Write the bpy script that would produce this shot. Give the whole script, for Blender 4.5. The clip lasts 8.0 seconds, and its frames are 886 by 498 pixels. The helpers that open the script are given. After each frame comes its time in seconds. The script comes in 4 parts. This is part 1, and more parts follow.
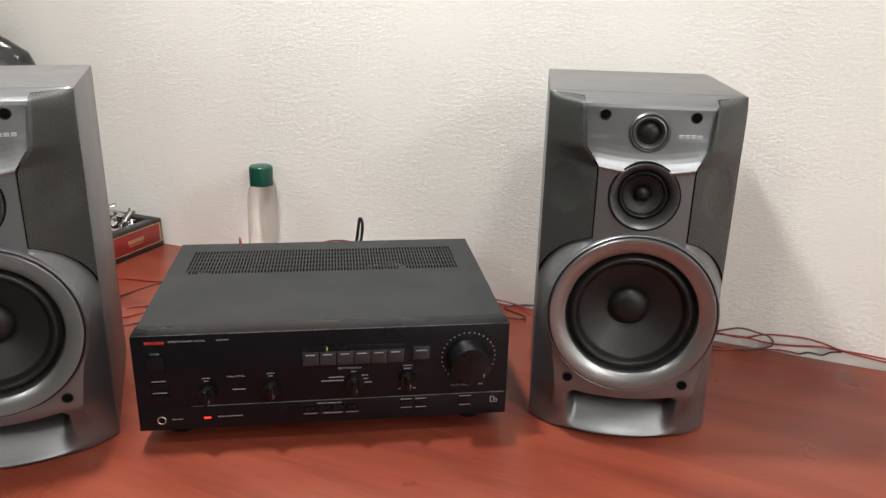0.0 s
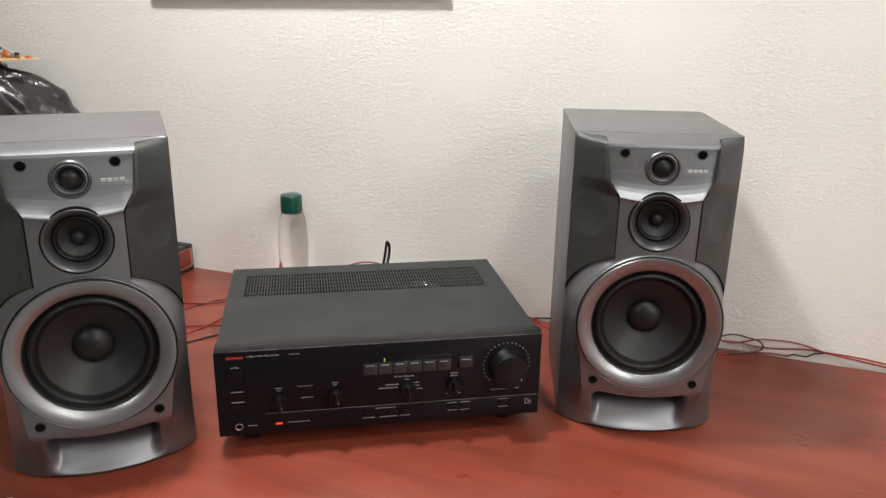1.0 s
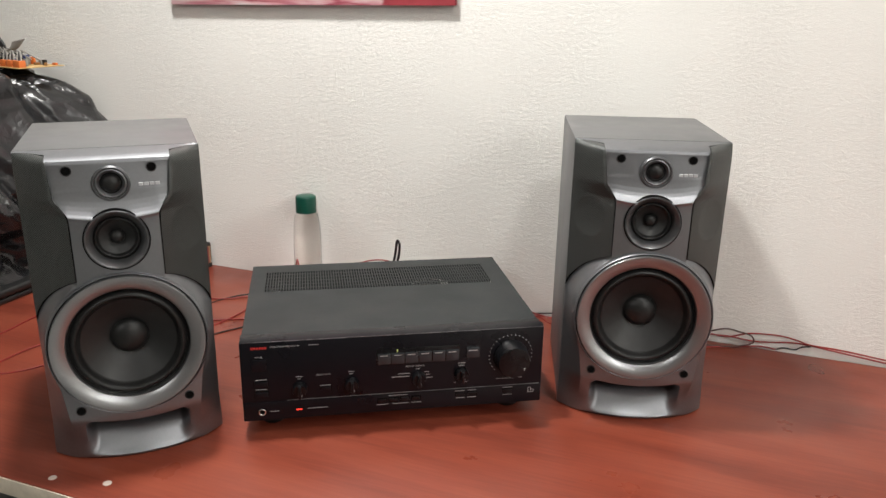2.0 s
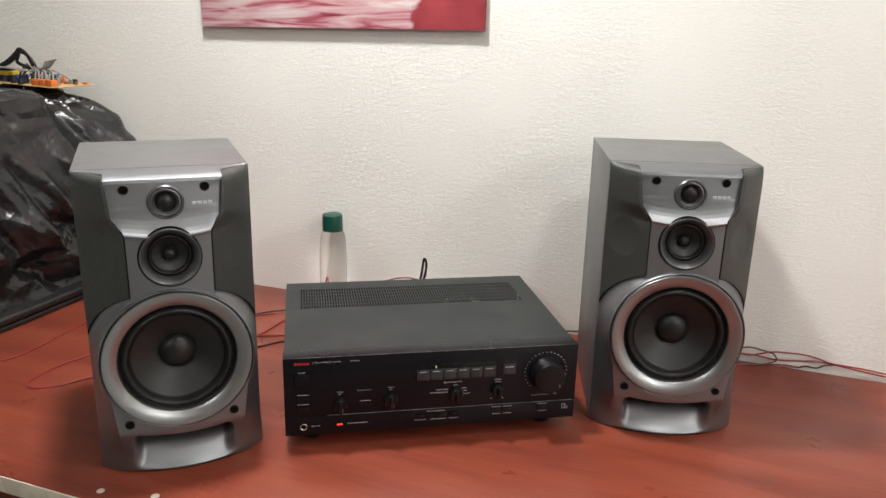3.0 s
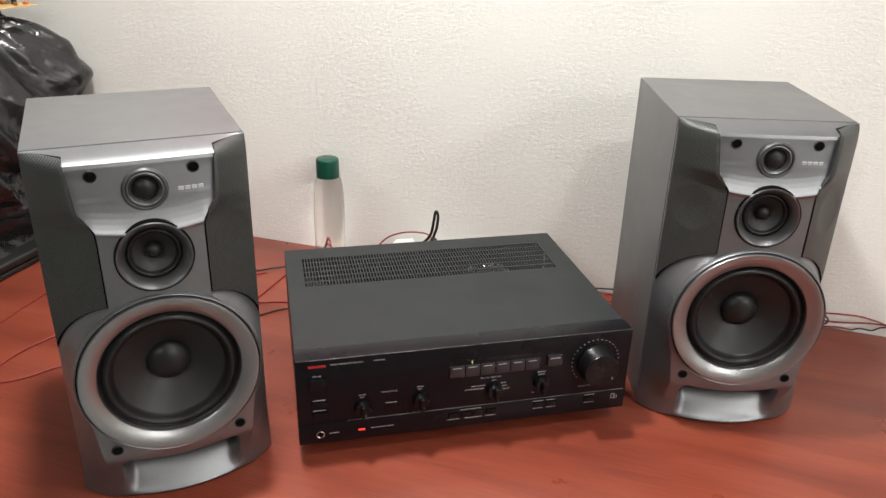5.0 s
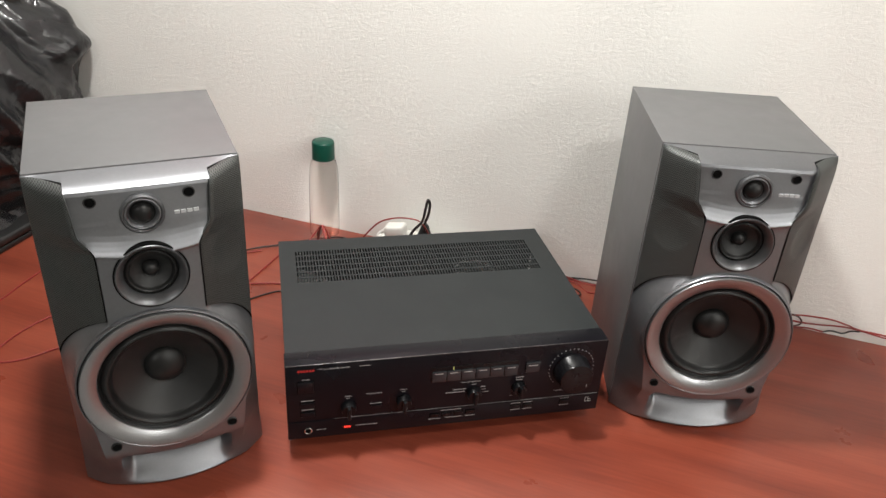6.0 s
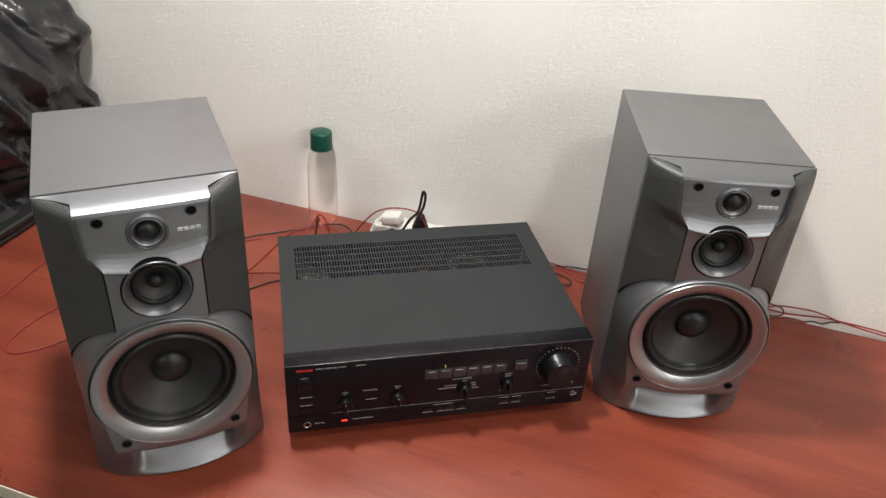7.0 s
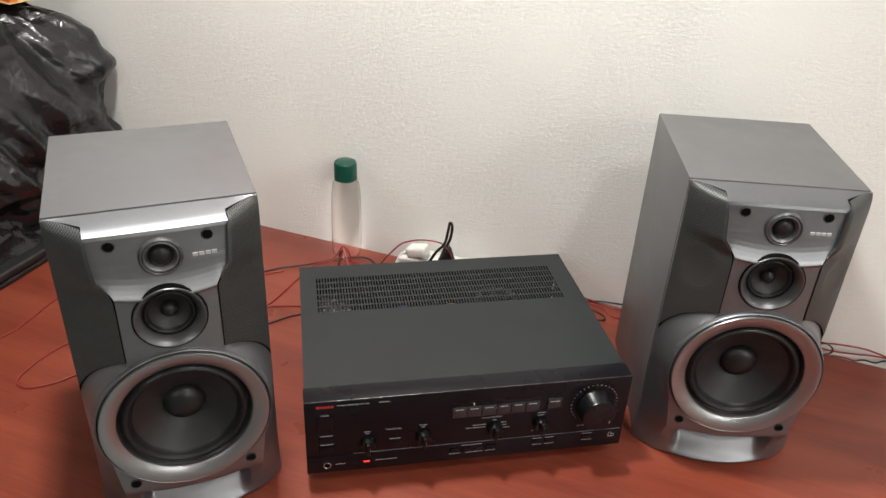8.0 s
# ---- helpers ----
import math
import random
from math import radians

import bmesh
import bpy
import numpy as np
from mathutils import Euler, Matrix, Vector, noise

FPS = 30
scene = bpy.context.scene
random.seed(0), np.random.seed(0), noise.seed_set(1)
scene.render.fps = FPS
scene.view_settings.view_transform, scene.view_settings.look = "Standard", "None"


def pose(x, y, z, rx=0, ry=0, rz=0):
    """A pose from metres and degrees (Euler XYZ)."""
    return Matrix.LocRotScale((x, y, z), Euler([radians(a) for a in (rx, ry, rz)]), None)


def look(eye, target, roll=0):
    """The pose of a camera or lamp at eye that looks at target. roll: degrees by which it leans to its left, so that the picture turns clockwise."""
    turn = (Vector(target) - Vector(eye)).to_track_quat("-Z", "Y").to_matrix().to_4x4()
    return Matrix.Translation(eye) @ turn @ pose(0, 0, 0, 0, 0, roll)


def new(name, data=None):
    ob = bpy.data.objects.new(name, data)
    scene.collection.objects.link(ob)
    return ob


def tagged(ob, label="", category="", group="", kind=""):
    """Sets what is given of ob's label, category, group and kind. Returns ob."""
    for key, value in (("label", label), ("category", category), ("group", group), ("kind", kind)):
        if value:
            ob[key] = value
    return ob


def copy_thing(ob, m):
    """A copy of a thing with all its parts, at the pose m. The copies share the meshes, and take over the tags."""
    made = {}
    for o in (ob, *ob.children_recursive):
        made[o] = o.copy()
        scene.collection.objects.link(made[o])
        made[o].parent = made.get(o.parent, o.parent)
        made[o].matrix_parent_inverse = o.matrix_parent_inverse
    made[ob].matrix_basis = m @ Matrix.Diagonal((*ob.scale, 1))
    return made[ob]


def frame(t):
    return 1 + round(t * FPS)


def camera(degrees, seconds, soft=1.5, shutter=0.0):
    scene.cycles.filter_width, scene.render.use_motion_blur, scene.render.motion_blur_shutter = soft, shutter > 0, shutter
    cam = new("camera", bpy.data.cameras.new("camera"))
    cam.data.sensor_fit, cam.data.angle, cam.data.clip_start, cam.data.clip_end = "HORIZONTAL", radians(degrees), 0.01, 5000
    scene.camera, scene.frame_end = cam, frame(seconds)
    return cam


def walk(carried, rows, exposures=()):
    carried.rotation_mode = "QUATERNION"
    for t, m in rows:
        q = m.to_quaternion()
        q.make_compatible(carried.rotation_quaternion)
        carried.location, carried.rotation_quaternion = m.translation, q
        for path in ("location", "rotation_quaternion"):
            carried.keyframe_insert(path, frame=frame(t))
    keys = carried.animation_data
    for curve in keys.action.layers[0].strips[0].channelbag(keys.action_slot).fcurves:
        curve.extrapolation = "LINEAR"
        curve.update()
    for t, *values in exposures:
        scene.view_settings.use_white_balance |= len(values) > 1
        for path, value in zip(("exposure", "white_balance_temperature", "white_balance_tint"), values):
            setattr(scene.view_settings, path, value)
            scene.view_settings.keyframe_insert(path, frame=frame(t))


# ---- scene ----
# ---- camera ----
cam = camera(59.8, 8.0)
PATH = [
    (0, (0.017, 0.024, 1.268), (0.286, 1.895, 0.616), 1.3),
    (0.5, (-0.052, -0.034, 1.288), (0.265, 1.838, 0.661), 0.9),
    (1, (-0.095, -0.082, 1.318), (0.252, 1.789, 0.704), 1.0),
    (1.5, (-0.109, -0.126, 1.333), (0.228, 1.741, 0.701), 0.9),
    (3, (-0.183, -0.167, 1.35), (0.169, 1.716, 0.776), 1.4),
    (3.5, (-0.277, -0.103, 1.339), (0.206, 1.749, 0.755), 1.9),
    (4, (-0.327, -0.061, 1.337), (0.257, 1.749, 0.72), 2.4),
    (4.5, (-0.291, -0.01, 1.352), (0.277, 1.774, 0.65), 2.0),
    (5, (-0.233, 0.054, 1.391), (0.194, 1.824, 0.565), 1.6),
    (6.5, (-0.217, 0.066, 1.553), (0.206, 1.717, 0.507), 4.4),
    (7, (-0.211, 0.065, 1.585), (0.196, 1.69, 0.492), 4.1),
    (7.5, (-0.201, 0.068, 1.592), (0.194, 1.691, 0.492), 3.6),
    (8, (-0.207, 0.102, 1.541), (0.145, 1.796, 0.538), 3.0),
]
walk(cam, [(t, look(eye, target, roll)) for t, eye, target, roll in PATH],
     exposures=[(0, 0.0), (0.5, -0.05), (1.5, -0.06), (3, -0.05), (4, -0.03), (4.5, 0.02), (5, 0.1), (6.5, -0.05), (7.5, -0.07), (8, -0.08)])

# ---- light and exposure ----
ZD = 0.737                                  # desk top
WALL_O, WALL_A = Vector((0.32, 1.243, 0)), radians(-30.3)
WD = Vector((math.cos(WALL_A), math.sin(WALL_A), 0))
WN = Vector((WD.y, -WD.x, 0))               # out of the wall, towards the room


def on_wall(s, off, z):
    """A place s along the back wall, off metres in front of it, at height z."""
    p = WALL_O + WD * s + WN * off
    return Vector((p.x, p.y, z))


scene.view_settings.exposure = 0.0
world = bpy.data.worlds.new("world")
world.use_nodes = True
world.node_tree.nodes["Background"].inputs["Color"].default_value = (0.9, 0.95, 1.0, 1)
world.node_tree.nodes["Background"].inputs["Strength"].default_value = 0.05
scene.world = world

CEIL = 2.45
# ceiling tubes: place, turn about z, length, width, power
LAMPS = [
    ((2.30, -0.30), 60, 1.20, 0.14, 8),
    ((1.35, -2.10), 60, 1.20, 0.14, 56),
]
ROUND = [((-0.28, 1.00), 29), ((0.42, 0.02), 11), ((-1.38, -0.95), 17)]   # round lamps: place, power; the second is an added unseen front fill
ROUND_Z = 2.36
LIGHT = (1.0, 0.985, 0.945)
for (lx, ly), turn, ll, lw, power in LAMPS:
    lamp = bpy.data.lights.new("ceiling_lamp_light", "AREA")
    lamp.shape, lamp.size, lamp.size_y, lamp.energy, lamp.color = "RECTANGLE", ll, lw, power, LIGHT
    new("ceiling_lamp_light", lamp).matrix_world = pose(lx, ly, CEIL - 0.075, 0, 0, turn)
for (lx, ly), power in ROUND:
    lamp = bpy.data.lights.new("round_lamp_light", "AREA")
    lamp.shape, lamp.size, lamp.energy, lamp.color = "DISK", 0.16, power, LIGHT
    new("round_lamp_light", lamp).matrix_world = pose(lx, ly, ROUND_Z)


# ---- materials ----
def material(name, color, rough=0.5, metal=0.0, vary=0.12, scale=30.0, bump=0.0, bump_scale=200.0, coat=0.0, stretch=(1, 1, 1), spec=0.5, rvary=0.08):
    m = bpy.data.materials.new(name)
    m.use_nodes = True
    nt, b = m.node_tree, m.node_tree.nodes["Principled BSDF"]
    b.inputs["Roughness"].default_value, b.inputs["Metallic"].default_value = rough, metal
    b.inputs["Coat Weight"].default_value = coat
    b.inputs["Specular IOR Level"].default_value = spec
    tc = nt.nodes.new("ShaderNodeTexCoord")
    mp = nt.nodes.new("ShaderNodeMapping")
    mp.inputs["Scale"].default_value = stretch
    nt.links.new(tc.outputs["Object"], mp.inputs["Vector"])
    n1 = nt.nodes.new("ShaderNodeTexNoise")
    n1.inputs["Scale"].default_value, n1.inputs["Detail"].default_value = scale, 6
    nt.links.new(mp.outputs["Vector"], n1.inputs["Vector"])
    ramp = nt.nodes.new("ShaderNodeValToRGB")
    lo, hi = [tuple(min(1, c * f) for c in color) + (1,) for f in (1 - vary, 1 + vary)]
    ramp.color_ramp.elements[0].color, ramp.color_ramp.elements[1].color = lo, hi
    ramp.color_ramp.elements[0].position, ramp.color_ramp.elements[1].position = 0.3, 0.7
    nt.links.new(n1.outputs["Fac"], ramp.inputs["Fac"])
    nt.links.new(ramp.outputs["Color"], b.inputs["Base Color"])
    n3 = nt.nodes.new("ShaderNodeTexNoise")
    n3.inputs["Scale"].default_value, n3.inputs["Detail"].default_value = scale * 0.35, 4
    nt.links.new(mp.outputs["Vector"], n3.inputs["Vector"])
    mr = nt.nodes.new("ShaderNodeMapRange")
    mr.inputs["From Min"].default_value, mr.inputs["From Max"].default_value = 0.3, 0.7
    mr.inputs["To Min"].default_value, mr.inputs["To Max"].default_value = max(0.02, rough - rvary), min(1, rough + rvary)
    nt.links.new(n3.outputs["Fac"], mr.inputs["Value"])
    nt.links.new(mr.outputs["Result"], b.inputs["Roughness"])
    if bump:
        n2 = nt.nodes.new("ShaderNodeTexNoise")
        n2.inputs["Scale"].default_value, n2.inputs["Detail"].default_value = bump_scale, 3
        nt.links.new(mp.outputs["Vector"], n2.inputs["Vector"])
        bp = nt.nodes.new("ShaderNodeBump")
        bp.inputs["Strength"].default_value, bp.inputs["Distance"].default_value = bump, 0.001
        nt.links.new(n2.outputs["Fac"], bp.inputs["Height"])
        nt.links.new(bp.outputs["Normal"], b.inputs["Normal"])
    return m


def glow(name, color, strength):
    m = bpy.data.materials.new(name)
    m.use_nodes = True
    b = m.node_tree.nodes["Principled BSDF"]
    b.inputs["Base Color"].default_value = (*color, 1)
    b.inputs["Emission Color"].default_value = (*color, 1)
    b.inputs["Emission Strength"].default_value = strength
    return m


def plaster_material():
    m = material("painted_plaster", (0.80, 0.785, 0.75), 0.75, vary=0.03, scale=2.5)
    nt, b = m.node_tree, m.node_tree.nodes["Principled BSDF"]
    tc = nt.nodes.new("ShaderNodeTexCoord")
    warp = nt.nodes.new("ShaderNodeTexNoise")
    warp.inputs["Scale"].default_value, warp.inputs["Detail"].default_value = 14, 2
    nt.links.new(tc.outputs["Object"], warp.inputs["Vector"])
    mixv = nt.nodes.new("ShaderNodeMix")
    mixv.data_type = "VECTOR"
    mixv.inputs["Factor"].default_value = 0.02
    nt.links.new(tc.outputs["Object"], mixv.inputs["A"])
    nt.links.new(warp.outputs["Color"], mixv.inputs["B"])
    fine = nt.nodes.new("ShaderNodeTexNoise")
    fine.inputs["Scale"].default_value, fine.inputs["Detail"].default_value, fine.inputs["Roughness"].default_value = 210, 6, 0.70
    fine.inputs["Distortion"].default_value = 0.0
    drag = nt.nodes.new("ShaderNodeMapping")
    drag.inputs["Scale"].default_value = (0.62, 1.0, 1.15)
    nt.links.new(mixv.outputs["Result"], drag.inputs["Vector"])
    nt.links.new(drag.outputs["Vector"], fine.inputs["Vector"])
    # patches where the roller left more paint
    patch = nt.nodes.new("ShaderNodeTexNoise")
    patch.inputs["Scale"].default_value, patch.inputs["Detail"].default_value = 3.5, 3
    nt.links.new(tc.outputs["Object"], patch.inputs["Vector"])
    pr = nt.nodes.new("ShaderNodeMapRange")
    pr.inputs["From Min"].default_value, pr.inputs["From Max"].default_value = 0.38, 0.66
    pr.inputs["To Min"].default_value, pr.inputs["To Max"].default_value = 0.18, 1.1
    nt.links.new(patch.outputs["Fac"], pr.inputs["Value"])
    crumbs = nt.nodes.new("ShaderNodeTexVoronoi")
    crumbs.inputs["Scale"].default_value = 27
    nt.links.new(mixv.outputs["Result"], crumbs.inputs["Vector"])
    cr = nt.nodes.new("ShaderNodeMapRange")
    cr.inputs["From Min"].default_value, cr.inputs["From Max"].default_value = 0.0, 0.16
    cr.inputs["To Min"].default_value, cr.inputs["To Max"].default_value = 0.40, 0.0
    nt.links.new(crumbs.outputs["Distance"], cr.inputs["Value"])
    mul = nt.nodes.new("ShaderNodeMath")
    mul.operation = "MULTIPLY"
    grains = nt.nodes.new("ShaderNodeMapRange")
    grains.inputs["From Min"].default_value, grains.inputs["From Max"].default_value = 0.42, 0.80
    nt.links.new(fine.outputs["Fac"], grains.inputs["Value"])
    nt.links.new(grains.outputs["Result"], mul.inputs[0])
    nt.links.new(pr.outputs["Result"], mul.inputs[1])
    crm = nt.nodes.new("ShaderNodeMath")
    crm.operation = "MULTIPLY"
    nt.links.new(cr.outputs["Result"], crm.inputs[0])
    nt.links.new(patch.outputs["Fac"], crm.inputs[1])
    add = nt.nodes.new("ShaderNodeMath")
    add.operation = "ADD"
    nt.links.new(mul.outputs["Value"], add.inputs[0])
    nt.links.new(crm.outputs["Value"], add.inputs[1])
    bp = nt.nodes.new("ShaderNodeBump")
    bp.inputs["Strength"].default_value, bp.inputs["Distance"].default_value = 0.37, 0.0030
    nt.links.new(add.outputs["Value"], bp.inputs["Height"])
    nt.links.new(bp.outputs["Normal"], b.inputs["Normal"])
    return m


def desk_material():
    """Cherry-red wood laminate, the grain along the desk's length."""
    m = bpy.data.materials.new("cherry_laminate")
    m.use_nodes = True
    nt, b = m.node_tree, m.node_tree.nodes["Principled BSDF"]
    tc = nt.nodes.new("ShaderNodeTexCoord")
    mp = nt.nodes.new("ShaderNodeMapping")
    mp.inputs["Rotation"].default_value = (0, 0, 0)
    mp.inputs["Scale"].default_value = (1.0, 7.0, 7.0)
    nt.links.new(tc.outputs["Object"], mp.inputs["Vector"])
    big = nt.nodes.new("ShaderNodeTexNoise")
    big.inputs["Scale"].default_value, big.inputs["Detail"].default_value, big.inputs["Distortion"].default_value = 2.2, 5, 0.6
    nt.links.new(mp.outputs["Vector"], big.inputs["Vector"])
    mp2 = nt.nodes.new("ShaderNodeMapping")
    mp2.inputs["Scale"].default_value = (3.0, 60.0, 60.0)
    nt.links.new(tc.outputs["Object"], mp2.inputs["Vector"])
    grain = nt.nodes.new("ShaderNodeTexNoise")
    grain.inputs["Scale"].default_value, grain.inputs["Detail"].default_value = 4.0, 5
    nt.links.new(mp2.outputs["Vector"], grain.inputs["Vector"])
    mix = nt.nodes.new("ShaderNodeMix")
    mix.inputs["Factor"].default_value = 0.24
    nt.links.new(big.outputs["Fac"], mix.inputs["A"])
    nt.links.new(grain.outputs["Fac"], mix.inputs["B"])
    ramp = nt.nodes.new("ShaderNodeValToRGB")
    els = ramp.color_ramp.elements
    els[0].position, els[0].color = 0.28, (0.118, 0.022, 0.013, 1)
    els[1].position, els[1].color = 0.74, (0.275, 0.066, 0.036, 1)
    mid = els.new(0.5)
    mid.color = (0.205, 0.043, 0.024, 1)
    nt.links.new(mix.outputs["Result"], ramp.inputs["Fac"])
    nt.links.new(ramp.outputs["Color"], b.inputs["Base Color"])
    b.inputs["Roughness"].default_value, b.inputs["Specular IOR Level"].default_value = 0.33, 0.36
    sm = nt.nodes.new("ShaderNodeTexNoise")
    sm.inputs["Scale"].default_value, sm.inputs["Detail"].default_value = 9, 5
    nt.links.new(tc.outputs["Object"], sm.inputs["Vector"])
    mr = nt.nodes.new("ShaderNodeMapRange")
    mr.inputs["From Min"].default_value, mr.inputs["From Max"].default_value = 0.3, 0.7
    mr.inputs["To Min"].default_value, mr.inputs["To Max"].default_value = 0.26, 0.42
    nt.links.new(sm.outputs["Fac"], mr.inputs["Value"])
    nt.links.new(mr.outputs["Result"], b.inputs["Roughness"])
    bp = nt.nodes.new("ShaderNodeBump")
    bp.inputs["Strength"].default_value, bp.inputs["Distance"].default_value = 0.06, 0.001
    nt.links.new(grain.outputs["Fac"], bp.inputs["Height"])
    nt.links.new(bp.outputs["Normal"], b.inputs["Normal"])
    return m


def grille_material():
    """Dark metal mesh with fine round holes in offset rows."""
    m = bpy.data.materials.new("perforated_grille")
    m.use_nodes = True
    nt, b = m.node_tree, m.node_tree.nodes["Principled BSDF"]
    tc = nt.nodes.new("ShaderNodeTexCoord")
    sep = nt.nodes.new("ShaderNodeSeparateXYZ")
    nt.links.new(tc.outputs["Object"], sep.inputs["Vector"])

    def wave(socket, k):
        mul = nt.nodes.new("ShaderNodeMath")
        mul.operation = "MULTIPLY"
        mul.inputs[1].default_value = k
        nt.links.new(socket, mul.inputs[0])
        s = nt.nodes.new("ShaderNodeMath")
        s.operation = "SINE"
        nt.links.new(mul.outputs["Value"], s.inputs[0])
        return s.outputs["Value"]

    both = nt.nodes.new("ShaderNodeMath")
    both.operation = "MULTIPLY"
    nt.links.new(wave(sep.outputs["X"], 2 * math.pi / 0.0026), both.inputs[0])
    nt.links.new(wave(sep.outputs["Z"], 2 * math.pi / 0.0026), both.inputs[1])
    ramp = nt.nodes.new("ShaderNodeValToRGB")
    els = ramp.color_ramp.elements
    els[0].position, els[0].color = 0.0, (0.100, 0.106, 0.103, 1)
    els[1].position, els[1].color = 0.30, (0.022, 0.024, 0.023, 1)
    nt.links.new(both.outputs["Value"], ramp.inputs["Fac"])
    nt.links.new(ramp.outputs["Color"], b.inputs["Base Color"])
    b.inputs["Metallic"].default_value, b.inputs["Roughness"].default_value = 0.5, 0.42
    bp = nt.nodes.new("ShaderNodeBump")
    bp.invert = True
    bp.inputs["Strength"].default_value, bp.inputs["Distance"].default_value = 0.25, 0.0006
    nt.links.new(both.outputs["Value"], bp.inputs["Height"])
    nt.links.new(bp.outputs["Normal"], b.inputs["Normal"])
    return m


def painting_material():
    """Abstract painting: streaks of white, pink and red, a plain red field at one end."""
    m = bpy.data.materials.new("abstract_paint")
    m.use_nodes = True
    nt, b = m.node_tree, m.node_tree.nodes["Principled BSDF"]
    tc = nt.nodes.new("ShaderNodeTexCoord")
    mp = nt.nodes.new("ShaderNodeMapping")
    mp.inputs["Scale"].default_value = (3.0, 1, 26.0)
    nt.links.new(tc.outputs["Object"], mp.inputs["Vector"])
    n = nt.nodes.new("ShaderNodeTexNoise")
    n.inputs["Scale"].default_value, n.inputs["Detail"].default_value, n.inputs["Distortion"].default_value = 2.2, 8, 0.7
    nt.links.new(mp.outputs["Vector"], n.inputs["Vector"])
    ramp = nt.nodes.new("ShaderNodeValToRGB")
    els = ramp.color_ramp.elements
    els[0].position, els[0].color = 0.30, (0.22, 0.02, 0.04, 1)
    els[1].position, els[1].color = 0.66, (0.82, 0.72, 0.72, 1)
    for p, c in ((0.40, (0.45, 0.10, 0.14, 1)), (0.48, (0.68, 0.36, 0.40, 1)), (0.57, (0.78, 0.55, 0.58, 1))):
        els.new(p).color = c
    nt.links.new(n.outputs["Fac"], ramp.inputs["Fac"])
    sep = nt.nodes.new("ShaderNodeSeparateXYZ")
    nt.links.new(tc.outputs["Object"], sep.inputs["Vector"])
    n2 = nt.nodes.new("ShaderNodeTexNoise")
    n2.inputs["Scale"].default_value, n2.inputs["Detail"].default_value = 14, 6
    nt.links.new(tc.outputs["Object"], n2.inputs["Vector"])
    wob = nt.nodes.new("ShaderNodeMath")
    wob.operation = "MULTIPLY_ADD"
    wob.inputs[1].default_value = 0.10
    nt.links.new(n2.outputs["Fac"], wob.inputs[0])
    nt.links.new(sep.outputs["X"], wob.inputs[2])
    tilt = nt.nodes.new("ShaderNodeMath")
    tilt.operation = "MULTIPLY_ADD"
    tilt.inputs[1].default_value = -0.45
    nt.links.new(sep.outputs["Z"], tilt.inputs[0])
    nt.links.new(wob.outputs["Value"], tilt.inputs[2])
    edge = nt.nodes.new("ShaderNodeMapRange")
    edge.inputs["From Min"].default_value, edge.inputs["From Max"].default_value = 0.205, 0.213
    nt.links.new(tilt.outputs["Value"], edge.inputs["Value"])
    red = nt.nodes.new("ShaderNodeValToRGB")
    red.color_ramp.elements[0].color, red.color_ramp.elements[1].color = (0.30, 0.035, 0.05, 1), (0.46, 0.07, 0.085, 1)
    red.color_ramp.elements[0].position, red.color_ramp.elements[1].position = 0.3, 0.7
    nt.links.new(n2.outputs["Fac"], red.inputs["Fac"])
    mix = nt.nodes.new("ShaderNodeMix")
    mix.data_type = "RGBA"
    nt.links.new(edge.outputs["Result"], mix.inputs["Factor"])
    nt.links.new(ramp.outputs["Color"], mix.inputs["A"])
    nt.links.new(red.outputs["Color"], mix.inputs["B"])
    nt.links.new(mix.outputs["Result"], b.inputs["Base Color"])
    b.inputs["Roughness"].default_value = 0.5
    bp = nt.nodes.new("ShaderNodeBump")
    bp.inputs["Strength"].default_value, bp.inputs["Distance"].default_value = 0.4, 0.002
    nt.links.new(n.outputs["Fac"], bp.inputs["Height"])
    nt.links.new(bp.outputs["Normal"], b.inputs["Normal"])
    return m


def clear_material(name, color, rough, ior):
    m = bpy.data.materials.new(name)
    m.use_nodes = True
    b = m.node_tree.nodes["Principled BSDF"]
    b.inputs["Base Color"].default_value = (*color, 1)
    b.inputs["Transmission Weight"].default_value = 1.0
    b.inputs["Roughness"].default_value, b.inputs["IOR"].default_value = rough, ior
    return m


